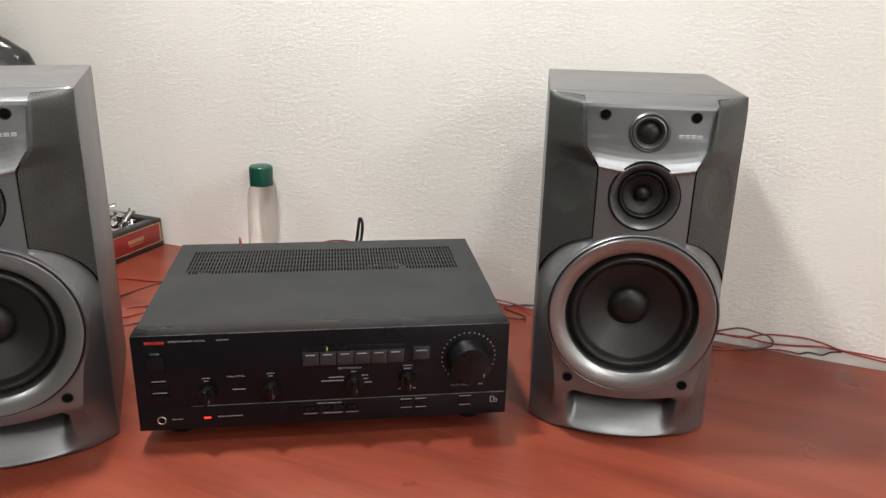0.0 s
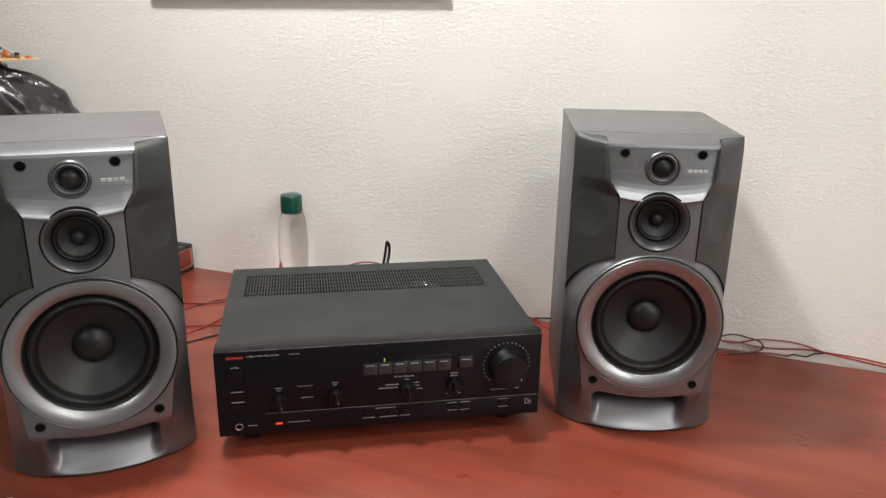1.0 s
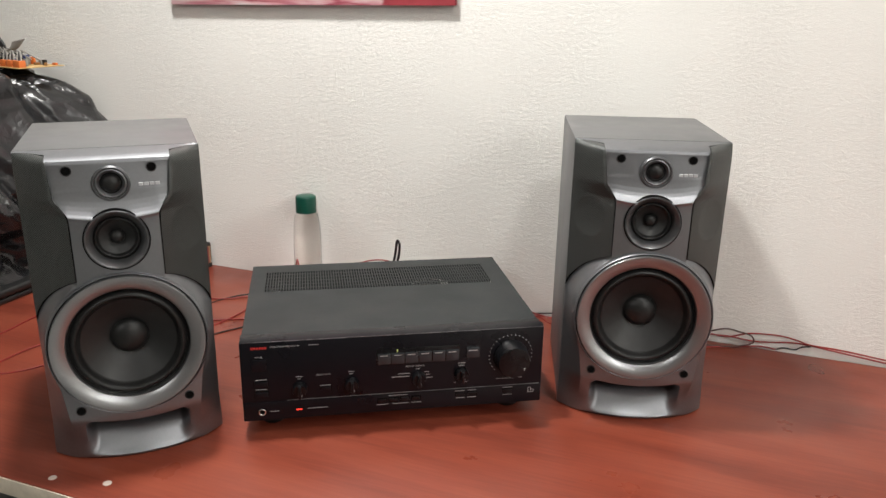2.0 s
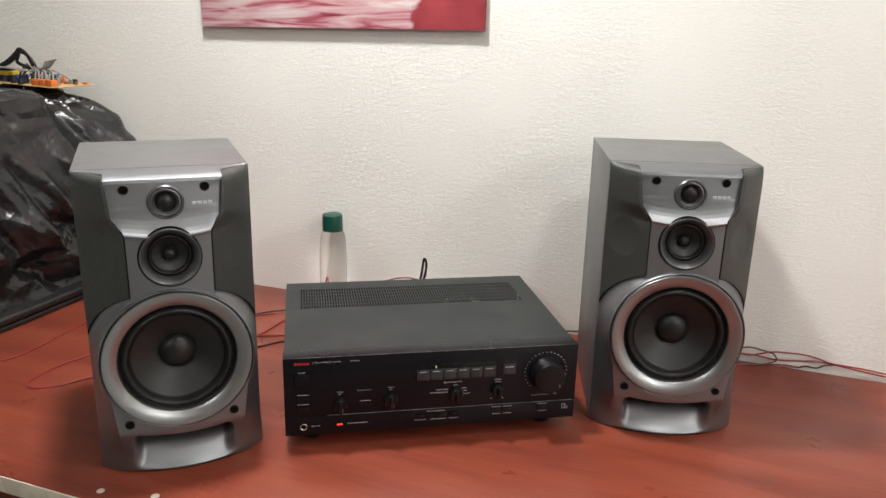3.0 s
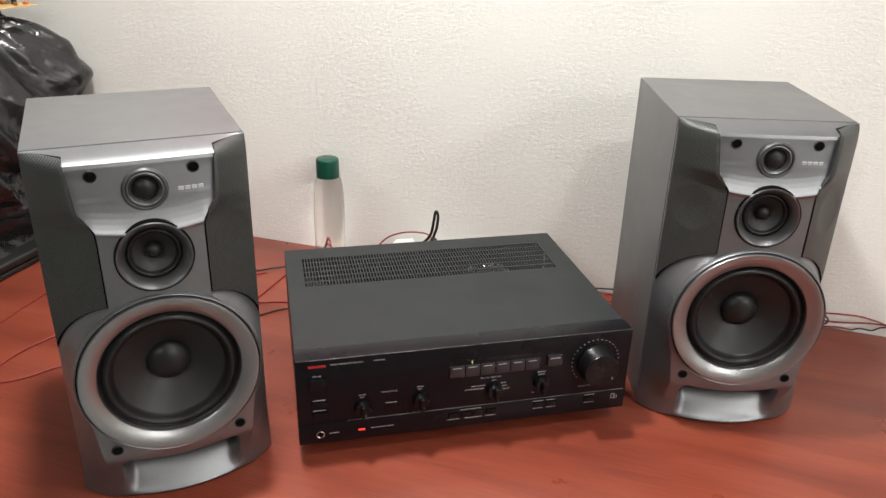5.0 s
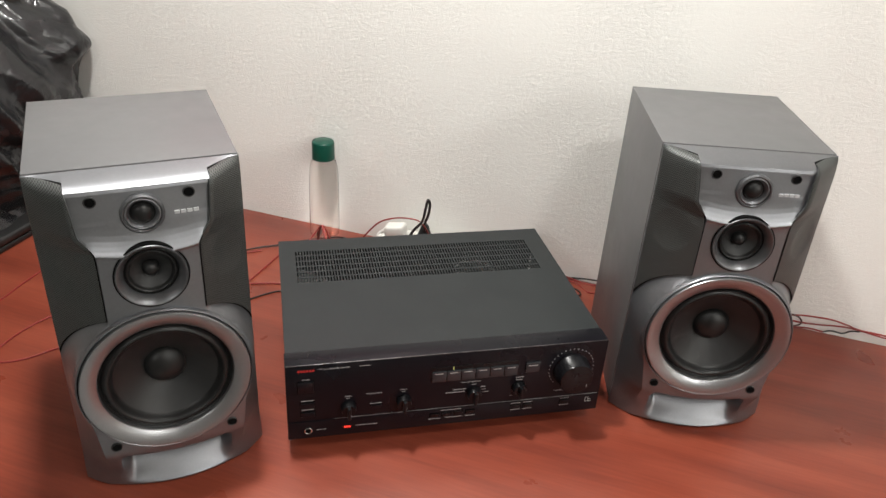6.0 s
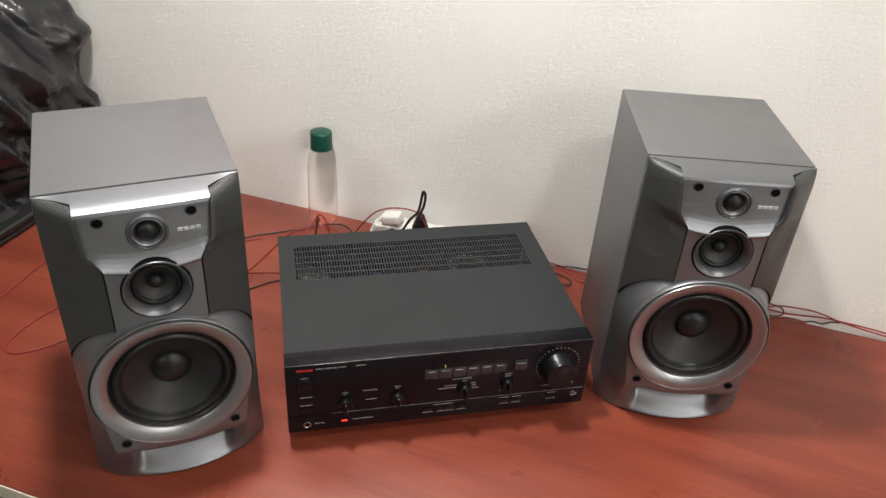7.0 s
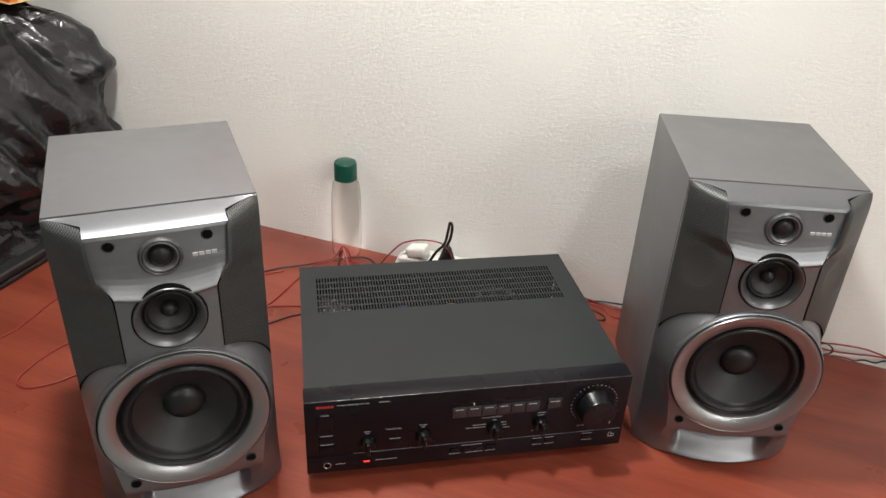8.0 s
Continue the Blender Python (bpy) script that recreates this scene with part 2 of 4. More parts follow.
def bag_material():
    """Thin black plastic film with fine sharp crinkles in patches."""
    m = material("black_bin_bag", (0.012, 0.012, 0.013), 0.25, vary=0.2, scale=12, spec=0.6)
    nt, b = m.node_tree, m.node_tree.nodes["Principled BSDF"]
    tc = nt.nodes.new("ShaderNodeTexCoord")
    warp = nt.nodes.new("ShaderNodeTexNoise")
    warp.inputs["Scale"].default_value, warp.inputs["Detail"].default_value = 9, 3
    nt.links.new(tc.outputs["Object"], warp.inputs["Vector"])
    mixv = nt.nodes.new("ShaderNodeMix")
    mixv.data_type = "VECTOR"
    mixv.inputs["Factor"].default_value = 0.12
    nt.links.new(tc.outputs["Object"], mixv.inputs["A"])
    nt.links.new(warp.outputs["Color"], mixv.inputs["B"])
    height = None
    for scale, gain in ((16, 0.5), (40, 0.20), (90, 0.06)):
        v = nt.nodes.new("ShaderNodeTexVoronoi")
        v.feature = "DISTANCE_TO_EDGE"
        v.inputs["Scale"].default_value = scale
        nt.links.new(mixv.outputs["Result"], v.inputs["Vector"])
        g = nt.nodes.new("ShaderNodeMath")
        g.operation = "MULTIPLY"
        g.inputs[1].default_value = gain
        nt.links.new(v.outputs["Distance"], g.inputs[0])
        if height is None:
            height = g.outputs["Value"]
        else:
            a = nt.nodes.new("ShaderNodeMath")
            a.operation = "ADD"
            nt.links.new(height, a.inputs[0])
            nt.links.new(g.outputs["Value"], a.inputs[1])
            height = a.outputs["Value"]
    bp = nt.nodes.new("ShaderNodeBump")
    bp.inputs["Strength"].default_value, bp.inputs["Distance"].default_value = 0.30, 0.030
    nt.links.new(height, bp.inputs["Height"])
    nt.links.new(bp.outputs["Normal"], b.inputs["Normal"])
    return m


PLASTER = plaster_material()
DESK = desk_material()
GRILLE = grille_material()
PAINTING = painting_material()
CANVAS_EDGE = material("red_canvas_edge", (0.26, 0.03, 0.045), 0.6, vary=0.3, scale=40)
CREAM_EDGE = material("cream_edge_band", (0.56, 0.50, 0.40), 0.55, vary=0.12, scale=60, bump=0.2)
# tone of the unseen far wall, set dark to hold back frontal fill
DARK_WALL = material("dark_unseen_wall", (0.20, 0.18, 0.16), 0.7, vary=0.06, scale=3)
CEILING = material("ceiling_paint", (0.80, 0.79, 0.76), 0.85, vary=0.03, scale=4)
CONCRETE = material("grey_floor_tile", (0.20, 0.20, 0.19), 0.45, vary=0.25, scale=9, bump=0.1)
VINYL = material("grey_vinyl_wrap", (0.115, 0.115, 0.117), 0.42, vary=0.025, scale=90, rvary=0.025)
SILVER = material("silver_grey_paint", (0.225, 0.230, 0.244), 0.43, metal=0.90, vary=0.03, scale=300, rvary=0.02)
TRIM = material("satin_silver_ring", (0.33, 0.335, 0.345), 0.35, metal=0.92, vary=0.02, scale=300, rvary=0.02)
DARKTRIM = material("dark_grey_ring", (0.15, 0.153, 0.16), 0.38, metal=0.85, vary=0.03, scale=200, rvary=0.02)
RUBBER = material("black_rubber", (0.010, 0.010, 0.010), 0.40, vary=0.2, scale=60, spec=0.35)
CONE = material("black_paper_cone", (0.011, 0.0114, 0.0116), 0.50, vary=0.15, scale=90, bump=0.1, bump_scale=1200)
# near-black that stands in for the shade inside gaps, grooves and holes
HOLE = material("dark_hole", (0.004, 0.004, 0.004), 0.8, spec=0.05)
BADGE = material("pale_badge", (0.55, 0.56, 0.58), 0.35, metal=0.3, vary=0.03)
AMP_TOP = material("black_painted_steel", (0.012, 0.0155, 0.0165), 0.45, vary=0.06, scale=25, bump=0.06, bump_scale=1800, spec=0.4)
AMP_FACE = material("black_anodised_face", (0.0052, 0.0050, 0.0072), 0.32, vary=0.08, scale=40, spec=0.22)
AMP_EDGE = material("pale_panel_edge", (0.16, 0.15, 0.155), 0.28, metal=0.8, vary=0.5, scale=60)
BLACK_GLOSS = material("glossy_black_plastic", (0.005, 0.005, 0.006), 0.28, vary=0.1, scale=50, spec=0.3)
KEY = material("grey_smoked_key", (0.026, 0.030, 0.034), 0.24, vary=0.10, scale=60)
INK = material("pale_print", (0.36, 0.36, 0.36), 0.6, vary=0.05)
DIM_INK = material("dim_print", (0.17, 0.17, 0.17), 0.5, vary=0.6, scale=40)
RED_INK = material("red_print", (0.42, 0.020, 0.016), 0.5, vary=0.05)
STEEL = material("bright_steel", (0.55, 0.54, 0.53), 0.24, metal=1.0, vary=0.08, scale=80)
BRASS = material("copper_winding", (0.45, 0.20, 0.07), 0.35, metal=0.9, vary=0.2, scale=200)
BOARD = material("brown_circuit_board", (0.26, 0.12, 0.035), 0.5, vary=0.2, scale=50)
PCB_EDGE = material("tan_board", (0.50, 0.33, 0.14), 0.55, vary=0.1, scale=60)
GREEN_CAP = material("green_plastic_cap", (0.003, 0.058, 0.038), 0.32, vary=0.08, scale=60)
BOTTLE = clear_material("clear_bottle_plastic", (0.94, 0.925, 0.91), 0.07, 1.38)
BAG = bag_material()
BLACK = material("black_plastic", (0.013, 0.013, 0.013), 0.42, vary=0.15, scale=40)
CASE_RED = material("dark_red_panel", (0.21, 0.016, 0.015), 0.40, vary=0.12, scale=40)
GOLD = material("gold_line", (0.42, 0.25, 0.14), 0.45, metal=0.4, vary=0.1)
WIRE_RED = material("red_wire_sleeve", (0.24, 0.022, 0.020), 0.40, vary=0.12, scale=30)
WIRE_BLACK = material("black_wire_sleeve", (0.012, 0.011, 0.011), 0.40, vary=0.15, scale=30)
WIRE_BROWN = material("brown_wire_sleeve", (0.075, 0.035, 0.028), 0.45, vary=0.3, scale=20)
WIRE_GREY = material("grey_ribbon_wire", (0.26, 0.25, 0.23), 0.5, vary=0.2, scale=30)
WHITE_PLASTIC = material("white_plastic", (0.72, 0.71, 0.67), 0.35, vary=0.05, scale=20)
ORANGE = material("orange_plastic", (0.62, 0.15, 0.03), 0.45, vary=0.1)
YELLOW = material("yellow_tape", (0.60, 0.45, 0.04), 0.5, vary=0.1)
BLUE = material("blue_sleeve", (0.02, 0.035, 0.16), 0.35, vary=0.2)
SPOT = material("pale_chip", (0.55, 0.47, 0.42), 0.6, vary=0.1)
LED_RED = glow("red_pilot_light", (1.0, 0.05, 0.03), 0.9)
LED_GREEN = glow("yellow_green_light", (0.6, 0.65, 0.2), 0.35)
LAMP_FACE = glow("lamp_diffuser", (1.0, 0.95, 0.86), 3.0)


# ---- mesh tools ----
def finish(name, bm, mat, angle=35, smooth=True):
    bmesh.ops.recalc_face_normals(bm, faces=bm.faces)
    me = bpy.data.meshes.new(name)
    bm.to_mesh(me)
    bm.free()
    if smooth:
        me.polygons.foreach_set("use_smooth", [True] * len(me.polygons))
        me.set_sharp_from_angle(angle=radians(angle))
    me.materials.append(mat)
    return me


def part(name, bm, mat, parent=None, label="", at=None, angle=35):
    ob = new(name, finish(name, bm, mat, angle))
    if parent is not None:
        ob.parent = parent
    if at is not None:
        ob.matrix_basis = at
    return tagged(ob, label)


def thing(name, m, label, category, group=""):
    ob = new(name)
    ob.empty_display_size = 0.02
    ob.matrix_basis = m
    return tagged(ob, label, category, group)


def box(x0, x1, y0, y1, z0, z1, bevel=0.0, segs=2, bm=None):
    bm2 = bmesh.new()
    bmesh.ops.create_cube(bm2, size=1)
    for v in bm2.verts:
        v.co = ((x0 + x1) / 2 + v.co.x * (x1 - x0), (y0 + y1) / 2 + v.co.y * (y1 - y0), (z0 + z1) / 2 + v.co.z * (z1 - z0))
    if bevel:
        bmesh.ops.bevel(bm2, geom=bm2.edges, offset=bevel, segments=segs, affect="EDGES", profile=0.5)
    if bm is None:
        return bm2
    join(bm, bm2)
    return bm


def join(bm, other, m=None):
    if m is not None:
        other.transform(m)
    me = bpy.data.meshes.new("joined")
    other.to_mesh(me)
    other.free()
    bm.from_mesh(me)
    bpy.data.meshes.remove(me)
    return bm


def revolve(profile, cx=0.0, cz=0.0, n=64, close=False):
    """Turn (radius, y) pairs about the y axis through (cx, cz)."""
    bm = bmesh.new()
    rings = []
    for r, y in profile:
        if r < 1e-6:
            rings.append([bm.verts.new((cx, y, cz))])
        else:
            rings.append([bm.verts.new((cx + r * math.cos(2 * math.pi * i / n), y, cz + r * math.sin(2 * math.pi * i / n))) for i in range(n)])
    pairs = list(zip(rings, rings[1:])) + ([(rings[-1], rings[0])] if close else [])
    for a, b in pairs:
        for i in range(n):
            j = (i + 1) % n
            if len(a) == 1 and len(b) == 1:
                continue
            if len(a) == 1:
                bm.faces.new((a[0], b[i], b[j]))
            elif len(b) == 1:
                bm.faces.new((a[i], a[j], b[0]))
            else:
                bm.faces.new((a[i], a[j], b[j], b[i]))
    return bm


def turned(profile, n=48, close=False):
    """Turn (radius, z) pairs about the z axis."""
    bm = revolve(profile, 0, 0, n, close)
    bm.transform(Matrix.Rotation(radians(90), 4, "X"))
    return bm


def spline(points, per=8):
    pts = [Vector(p) for p in points]
    pts = [pts[0] * 2 - pts[1]] + pts + [pts[-1] * 2 - pts[-2]]
    out = []
    for i in range(1, len(pts) - 2):
        p0, p1, p2, p3 = pts[i - 1:i + 3]
        for k in range(per):
            t = k / per
            out.append(0.5 * ((2 * p1) + (p2 - p0) * t + (2 * p0 - 5 * p1 + 4 * p2 - p3) * t * t + (3 * p1 - p0 - 3 * p2 + p3) * t ** 3))
    out.append(pts[-2])
    return out


def tube(points, r, n=8, per=8, flat=1.0):
    """A tube of radius r along a smooth line through the points."""
    line = spline(points, per)
    bm = bmesh.new()
    rings, up = [], Vector((0.03, 0.02, 1))
    for i, p in enumerate(line):
        d = (line[min(i + 1, len(line) - 1)] - line[max(i - 1, 0)]).normalized()
        side = d.cross(up)
        side = side.normalized() if side.length > 0.05 else d.cross(Vector((1, 0, 0))).normalized()
        top = side.cross(d).normalized()
        rings.append([bm.verts.new(p + side * (r * flat * math.cos(2 * math.pi * k / n)) + top * (r * math.sin(2 * math.pi * k / n))) for k in range(n)])
    for a, b in zip(rings, rings[1:]):
        for k in range(n):
            bm.faces.new((a[k], a[(k + 1) % n], b[(k + 1) % n], b[k]))
    bm.faces.new(rings[0])
    bm.faces.new(rings[-1])
    return bm


def lettering(body, size, depth=0.0002):
    """Raised letters as a mesh in the xz plane that face -y, from the left end of their base line."""
    cu = bpy.data.curves.new("lettering", "FONT")
    cu.body, cu.size, cu.extrude, cu.resolution_u = body, size, depth, 2
    ob = bpy.data.objects.new("lettering", cu)
    me = bpy.data.meshes.new_from_object(ob)
    bm = bmesh.new()
    bm.from_mesh(me)
    bpy.data.objects.remove(ob)
    bpy.data.meshes.remove(me)
    bm.transform(Matrix.Rotation(radians(90), 4, "X"))
    return bm


def lerp_table(table, t):
    for (a, va), (b, vb) in zip(table, table[1:]):
        if t <= b:
            k = (t - a) / (b - a)
            return va + (vb - va) * max(0, min(1, k))
    return table[-1][1]


# ---- the room ----
def structure(name, bm, mat, label, m=None):
    ob = new(name, finish(name, bm, mat))
    if m is not None:
        ob.matrix_basis = m
    return tagged(ob, label, kind="structure")


WALL_M = Matrix.Translation(WALL_O) @ Matrix.Rotation(WALL_A, 4, "Z")   # x along the wall, -y into the room
structure("wall_back", box(-3.2, 3.2, 0.0, 0.15, 0, CEIL), PLASTER, "rough roller-textured white plaster wall", WALL_M)
structure("wall_left", box(-3.35, -3.2, -4.5, 0.15, 0, CEIL), PLASTER, "plain white plaster side wall", WALL_M)
structure("wall_right", box(3.2, 3.35, -4.5, 0.15, 0, CEIL), PLASTER, "plain white plaster side wall", WALL_M)
# added out of view and made dark so less light bounces back
structure("wall_front", box(-3.35, 3.35, -4.65, -4.5, 0, CEIL), DARK_WALL, "unseen far wall kept dark to limit bounced light", WALL_M)
structure("floor", box(-3.35, 3.35, -4.65, 0.15, -0.1, 0.0), CONCRETE, "grey stone-like floor", WALL_M)
structure("ceiling", box(-3.35, 3.35, -4.65, 0.15, CEIL, CEIL + 0.1), CEILING, "plain white ceiling", WALL_M)

for (lx, ly), turn, ll, lw, power in LAMPS:
    fx = thing("ceiling_light", pose(lx, ly, CEIL, 0, 0, turn), "white tube light fixture fixed under the ceiling", "ceiling light", "ceiling lights")
    part("housing", box(-ll / 2 - 0.02, ll / 2 + 0.02, -lw / 2 - 0.01, lw / 2 + 0.01, -0.05, 0.0, 0.006), WHITE_PLASTIC, fx)
    part("diffuser", box(-ll / 2, ll / 2, -lw / 2, lw / 2, -0.068, -0.0505, 0.005), LAMP_FACE, fx)


# all out of view; the middle fixture is made up to carry the fill
for (lx, ly), power in ROUND:
    rl = thing("ceiling_lamp", pose(lx, ly, CEIL), "unseen round white lamp under the ceiling that lights the desk", "ceiling lamp", "round lamps")
    drop = CEIL - ROUND_Z
    part("ceiling_rose", turned([(0, 0), (0.07, 0), (0.07, -0.020), (0, -0.022)], 40), WHITE_PLASTIC, rl)
    part("shade", turned([(0.06, -0.0225), (0.10, -0.03), (0.11, -drop + 0.006), (0.105, -drop + 0.006), (0.095, -0.034), (0.06, -0.027)], 48, close=True), WHITE_PLASTIC, rl, "white round shade")
    part("diffuser", turned([(0, -drop + 0.010), (0.103, -drop + 0.010), (0.103, -drop + 0.014), (0, -drop + 0.014)], 40), LAMP_FACE, rl)


# ---- the desk ----
FRONT = 0.811      # the desk's front edge, out from the wall
desk = thing("desk", WALL_M @ Matrix.Translation((0, 0, ZD)), "cherry-red laminate desk with a bare cream front edge", "desk")
part("desktop", box(-2.0, 1.7, -FRONT + 0.002, -0.003, -0.025, 0.0, 0.0012), DESK, desk)
part("edge_band", box(-2.0, 1.7, -FRONT - 0.0005, -FRONT + 0.0015, -0.0255, -0.0008, 0.0004), CREAM_EDGE, desk, "cream edge band")
for sx in (-1.95, 1.6):
    part("side_panel", box(sx, sx + 0.025, -FRONT + 0.05, -0.03, -ZD, -0.0255, 0.001), DESK, desk)
part("modesty_panel", box(-1.92, 1.595, -0.25, -0.232, -ZD + 0.15, -0.0255, 0.001), DESK, desk)


# ---- loudspeakers ----
HALF = 0.1095
CENTRE = [(-0.013, -0.0460), (-0.004, -0.0475), (0.02, -0.0500), (0.045, -0.0545), (0.056, -0.0560), (0.10, -0.0555), (0.316, -0.0556), (0.3225, -0.0562), (0.3250, -0.0574), (0.3264, -0.0580),
          (0.3278, -0.0572), (0.3305, -0.0545), (0.335, -0.0510), (0.340, -0.0483), (0.346, -0.0464), (0.353, -0.0452), (0.365, -0.0440), (0.391, -0.0408), (0.3945, -0.0405), (0.398, -0.0390),
          (0.4005, -0.034), (0.4025, -0.026), (0.4045, -0.012), (0.4055, -0.004), (0.406, 0.0)]
SLOPE = [(-0.013, -0.0460), (-0.004, -0.0475), (0.02, -0.0500), (0.045, -0.0545), (0.056, -0.0560), (0.318, -0.0555), (0.345, -0.0535), (0.375, -0.0495), (0.392, -0.0460),
         (0.398, -0.0425), (0.4005, -0.036), (0.4025, -0.026), (0.4045, -0.012), (0.4055, -0.004), (0.406, 0.0)]   # where the sloping sides begin
RIDGE = [(-0.013, 0.079), (0.056, 0.0815), (0.115, 0.0885), (0.15, 0.075), (0.18, 0.0515), (0.329, 0.0515), (0.333, 0.0525), (0.350, 0.0652), (0.354, 0.0668), (0.400, 0.0712), (0.406, 0.0712)]
WOOFER_Z, BARREL = 0.158, 0.0998


def arc_radius(x):
    """Where the foot of the woofer's barrel meets the side, wider towards the edge."""
    return 0.1035 + (min(max(abs(x), 0.05), 0.108) - 0.05) / 0.058 * 0.0085


def face_y(x, z):
    """The front face of the loudspeaker: a bowed middle panel between sloping sides, the woofer's barrel standing out of it."""
    w, a = lerp_table(RIDGE, z), abs(x)
    droop = 0.0052 * min(1.0, a / 0.054) ** 2 if 0.30 < z < 0.362 else 0.0
    c = lerp_table(CENTRE, z - droop)
    k = max(0.0, min(1.0, (0.406 - z) / 0.02))
    bow = 0.0024 + 0.0032 * max(0.0, min(1.0, (0.06 - z) / 0.015))
    if a <= w:
        y = c + bow * k * (a / w) ** 2
    else:
        t = (a - w) / (HALF - w)
        side = lerp_table(SLOPE, z) + bow * k
        y = side + (-0.003 * k - side) * t - 0.007 * k * t * (1 - t)
        # a shallow round dish in the sloping side
        y += 0.0028 * max(0.0, 1 - ((a - 0.0835) / 0.0195) ** 2 - ((z - 0.300) / 0.029) ** 2) ** 0.8
    if z < 0.06:                      # the foot is one smooth bow
        f = max(0.0, min(1.0, (0.056 - z) / 0.045))
        y += (c * max(0.0, 1 - (a / HALF) ** 2.6) - 0.004 - y) * f * f * (3 - 2 * f)
    r = math.hypot(x, z - WOOFER_Z)
    if 0.06 < z < 0.27 and r < 0.12:
        t = max(0.0, min(1.0, (r - BARREL) / (arc_radius(x) - BARREL)))
        y = min(y, y + (-0.0535 - y) * (1 - t) ** 2)
    return y


def flare(z):
    k = max(0.0, min(1.0, (0.042 - z) / 0.046))
    return 1.0 + 0.012 * k * k * (3 - 2 * k)


PORT_W = 0.0630
OPENINGS = ((WOOFER_Z, 0.0925), (0.2995, 0.0364), (0.369, 0.0190))   # height and radius of the holes for the units
# the port's floor from the foot up to the throat, then back out under the panel: depth and height
SCOOP = [(-0.0465, -0.0110), (-0.0482, -0.0095), (-0.0485, -0.0075), (-0.0472, -0.0058), (-0.0445, -0.0035), (-0.0410, 0.0000), (-0.0375, 0.0045), (-0.0340, 0.0095), (-0.0300, 0.0150),
         (-0.0250, 0.0205), (-0.0180, 0.0255), (-0.0080, 0.0290), (0.0050, 0.0310), (0.0250, 0.0315), (0.0255, 0.0460), (0.0000, 0.0462), (-0.0480, 0.0464), (-0.0540, 0.0470)]


def foot_plate():
    """The dark plate under the bowed foot."""
    bm = bmesh.new()
    xs = [-0.1080 + 0.216 * i / 40 for i in range(41)]
    low, top = [], []
    for x in xs:
        y = -0.044 * max(0.0, 1 - (abs(x) / 0.113) ** 2.6) + 0.001
        low.append(bm.verts.new((x, y, -0.0130)))
        top.append(bm.verts.new((x, y, -0.0108)))
    back = [bm.verts.new((xs[-1], 0.0033, z)) for z in (-0.0130, -0.0108)] + [bm.verts.new((xs[0], 0.0033, z)) for z in (-0.0130, -0.0108)]
    low += [back[0], back[2]]
    top += [back[1], back[3]]
    for i in range(len(low)):
        k = (i + 1) % len(low)
        bm.faces.new((low[i], low[k], top[k], top[i]))
    bm.faces.new(low)
    bm.faces.new(top)
    return bm


def bezel():
    """The moulded front: one sheet from the seam down to the foot, with a flared port below and holes for the units."""
    bm = bmesh.new()

    def xs(z):
        w = lerp_table(RIDGE, z)
        inner = [w * (i / 33) for i in range(-33, 34)]
        outer = [w + (HALF - w) * k for k in [0.015] + [(i + 1) / 26 for i in range(26)]]
        return [-x for x in reversed(outer)] + inner + outer

    zs = [0.0586 + i * 0.0026 for i in range(74)] + [0.248 + i * 0.0022 for i in range(32)] + [0.3184 + i * 0.0009 for i in range(38)] + [0.3530 + i * 0.0022 for i in range(20)] + [z for z, _ in CENTRE if z > 0.39]
    zs = sorted(set(round(z, 5) for z in zs if z < 0.4061))
    rows = []
    last = len(SCOOP) - 1
    for k, (py, pz) in enumerate(SCOOP):
        f = k / last
        zw = -0.011 + 0.063 * f ** 1.15
        low = max(0.0, 1 - f / 0.55)
        half = PORT_W + 0.022 * low ** 1.3
        row = []
        for x in xs(0.03):
            e = max(0.0, min(1.0, (half + 0.004 - abs(x)) / (0.014 + 0.020 * low)))
            e = e * e * (3 - 2 * e)
            arch = 2.0 * x * x if f > 0.8 else 2.0 * x * x * max(0.0, f - 0.3)
            back = 0.040 * (x / HALF) ** 2 * max(0.0, 1 - f / 0.6)
            yw = face_y(x, zw)
            row.append(bm.verts.new((x, yw + (py + back - yw) * e, zw + (pz + arch - zw) * e)))
        rows.append(row)
    for z0, rest in ((0.0485, 1.0), (0.0510, 0.82), (0.0545, 0.45)):      # the panel's arched lower edge
        row = []
        for x in xs(0.03):
            z = z0 + 2.0 * min(abs(x), 0.060) ** 2 * rest
            row.append(bm.verts.new((x, face_y(x, z), z)))
        rows.append(row)
    for z in zs:
        rows.append([bm.verts.new((x, face_y(x, z), z)) for x in xs(z)])
    for row in rows:         # the foot flares a little wider than the cabinet
        for v in row:
            v.co.x *= flare(v.co.z)
    for a, b in zip(rows, rows[1:]):
        for i in range(len(a) - 1):
            q = (a[i], a[i + 1], b[i + 1], b[i])
            if any(math.hypot(v.co.x, v.co.z - cz) < r for cz, r in OPENINGS for v in q):
                continue
            bm.faces.new(q)
    for side in (0, -1):     # close towards the cabinet
        back = [bm.verts.new((r[side].co.x, 0.0005, r[side].co.z)) for r in rows]
        for i in range(len(rows) - 1):
            bm.faces.new((rows[i][side], rows[i + 1][side], back[i + 1], back[i]))
    back = [bm.verts.new((v.co.x, 0.0005, v.co.z)) for v in rows[0]]
    for i in range(len(back) - 1):
        bm.faces.new((rows[0][i], rows[0][i + 1], back[i + 1], back[i]))
    bmesh.ops.delete(bm, geom=[v for v in bm.verts if not v.link_faces], context="VERTS")
    return bm


def lifted(x, z, d):
    """The place d metres in front of the moulded face at (x, z)."""
    h = 0.0012
    n = Vector(((face_y(x + h, z) - face_y(x - h, z)) / (2 * h), -1.0, (face_y(x, z + h) - face_y(x, z - h)) / (2 * h))).normalized()
    return Vector((x, face_y(x, z), z)) + n * d


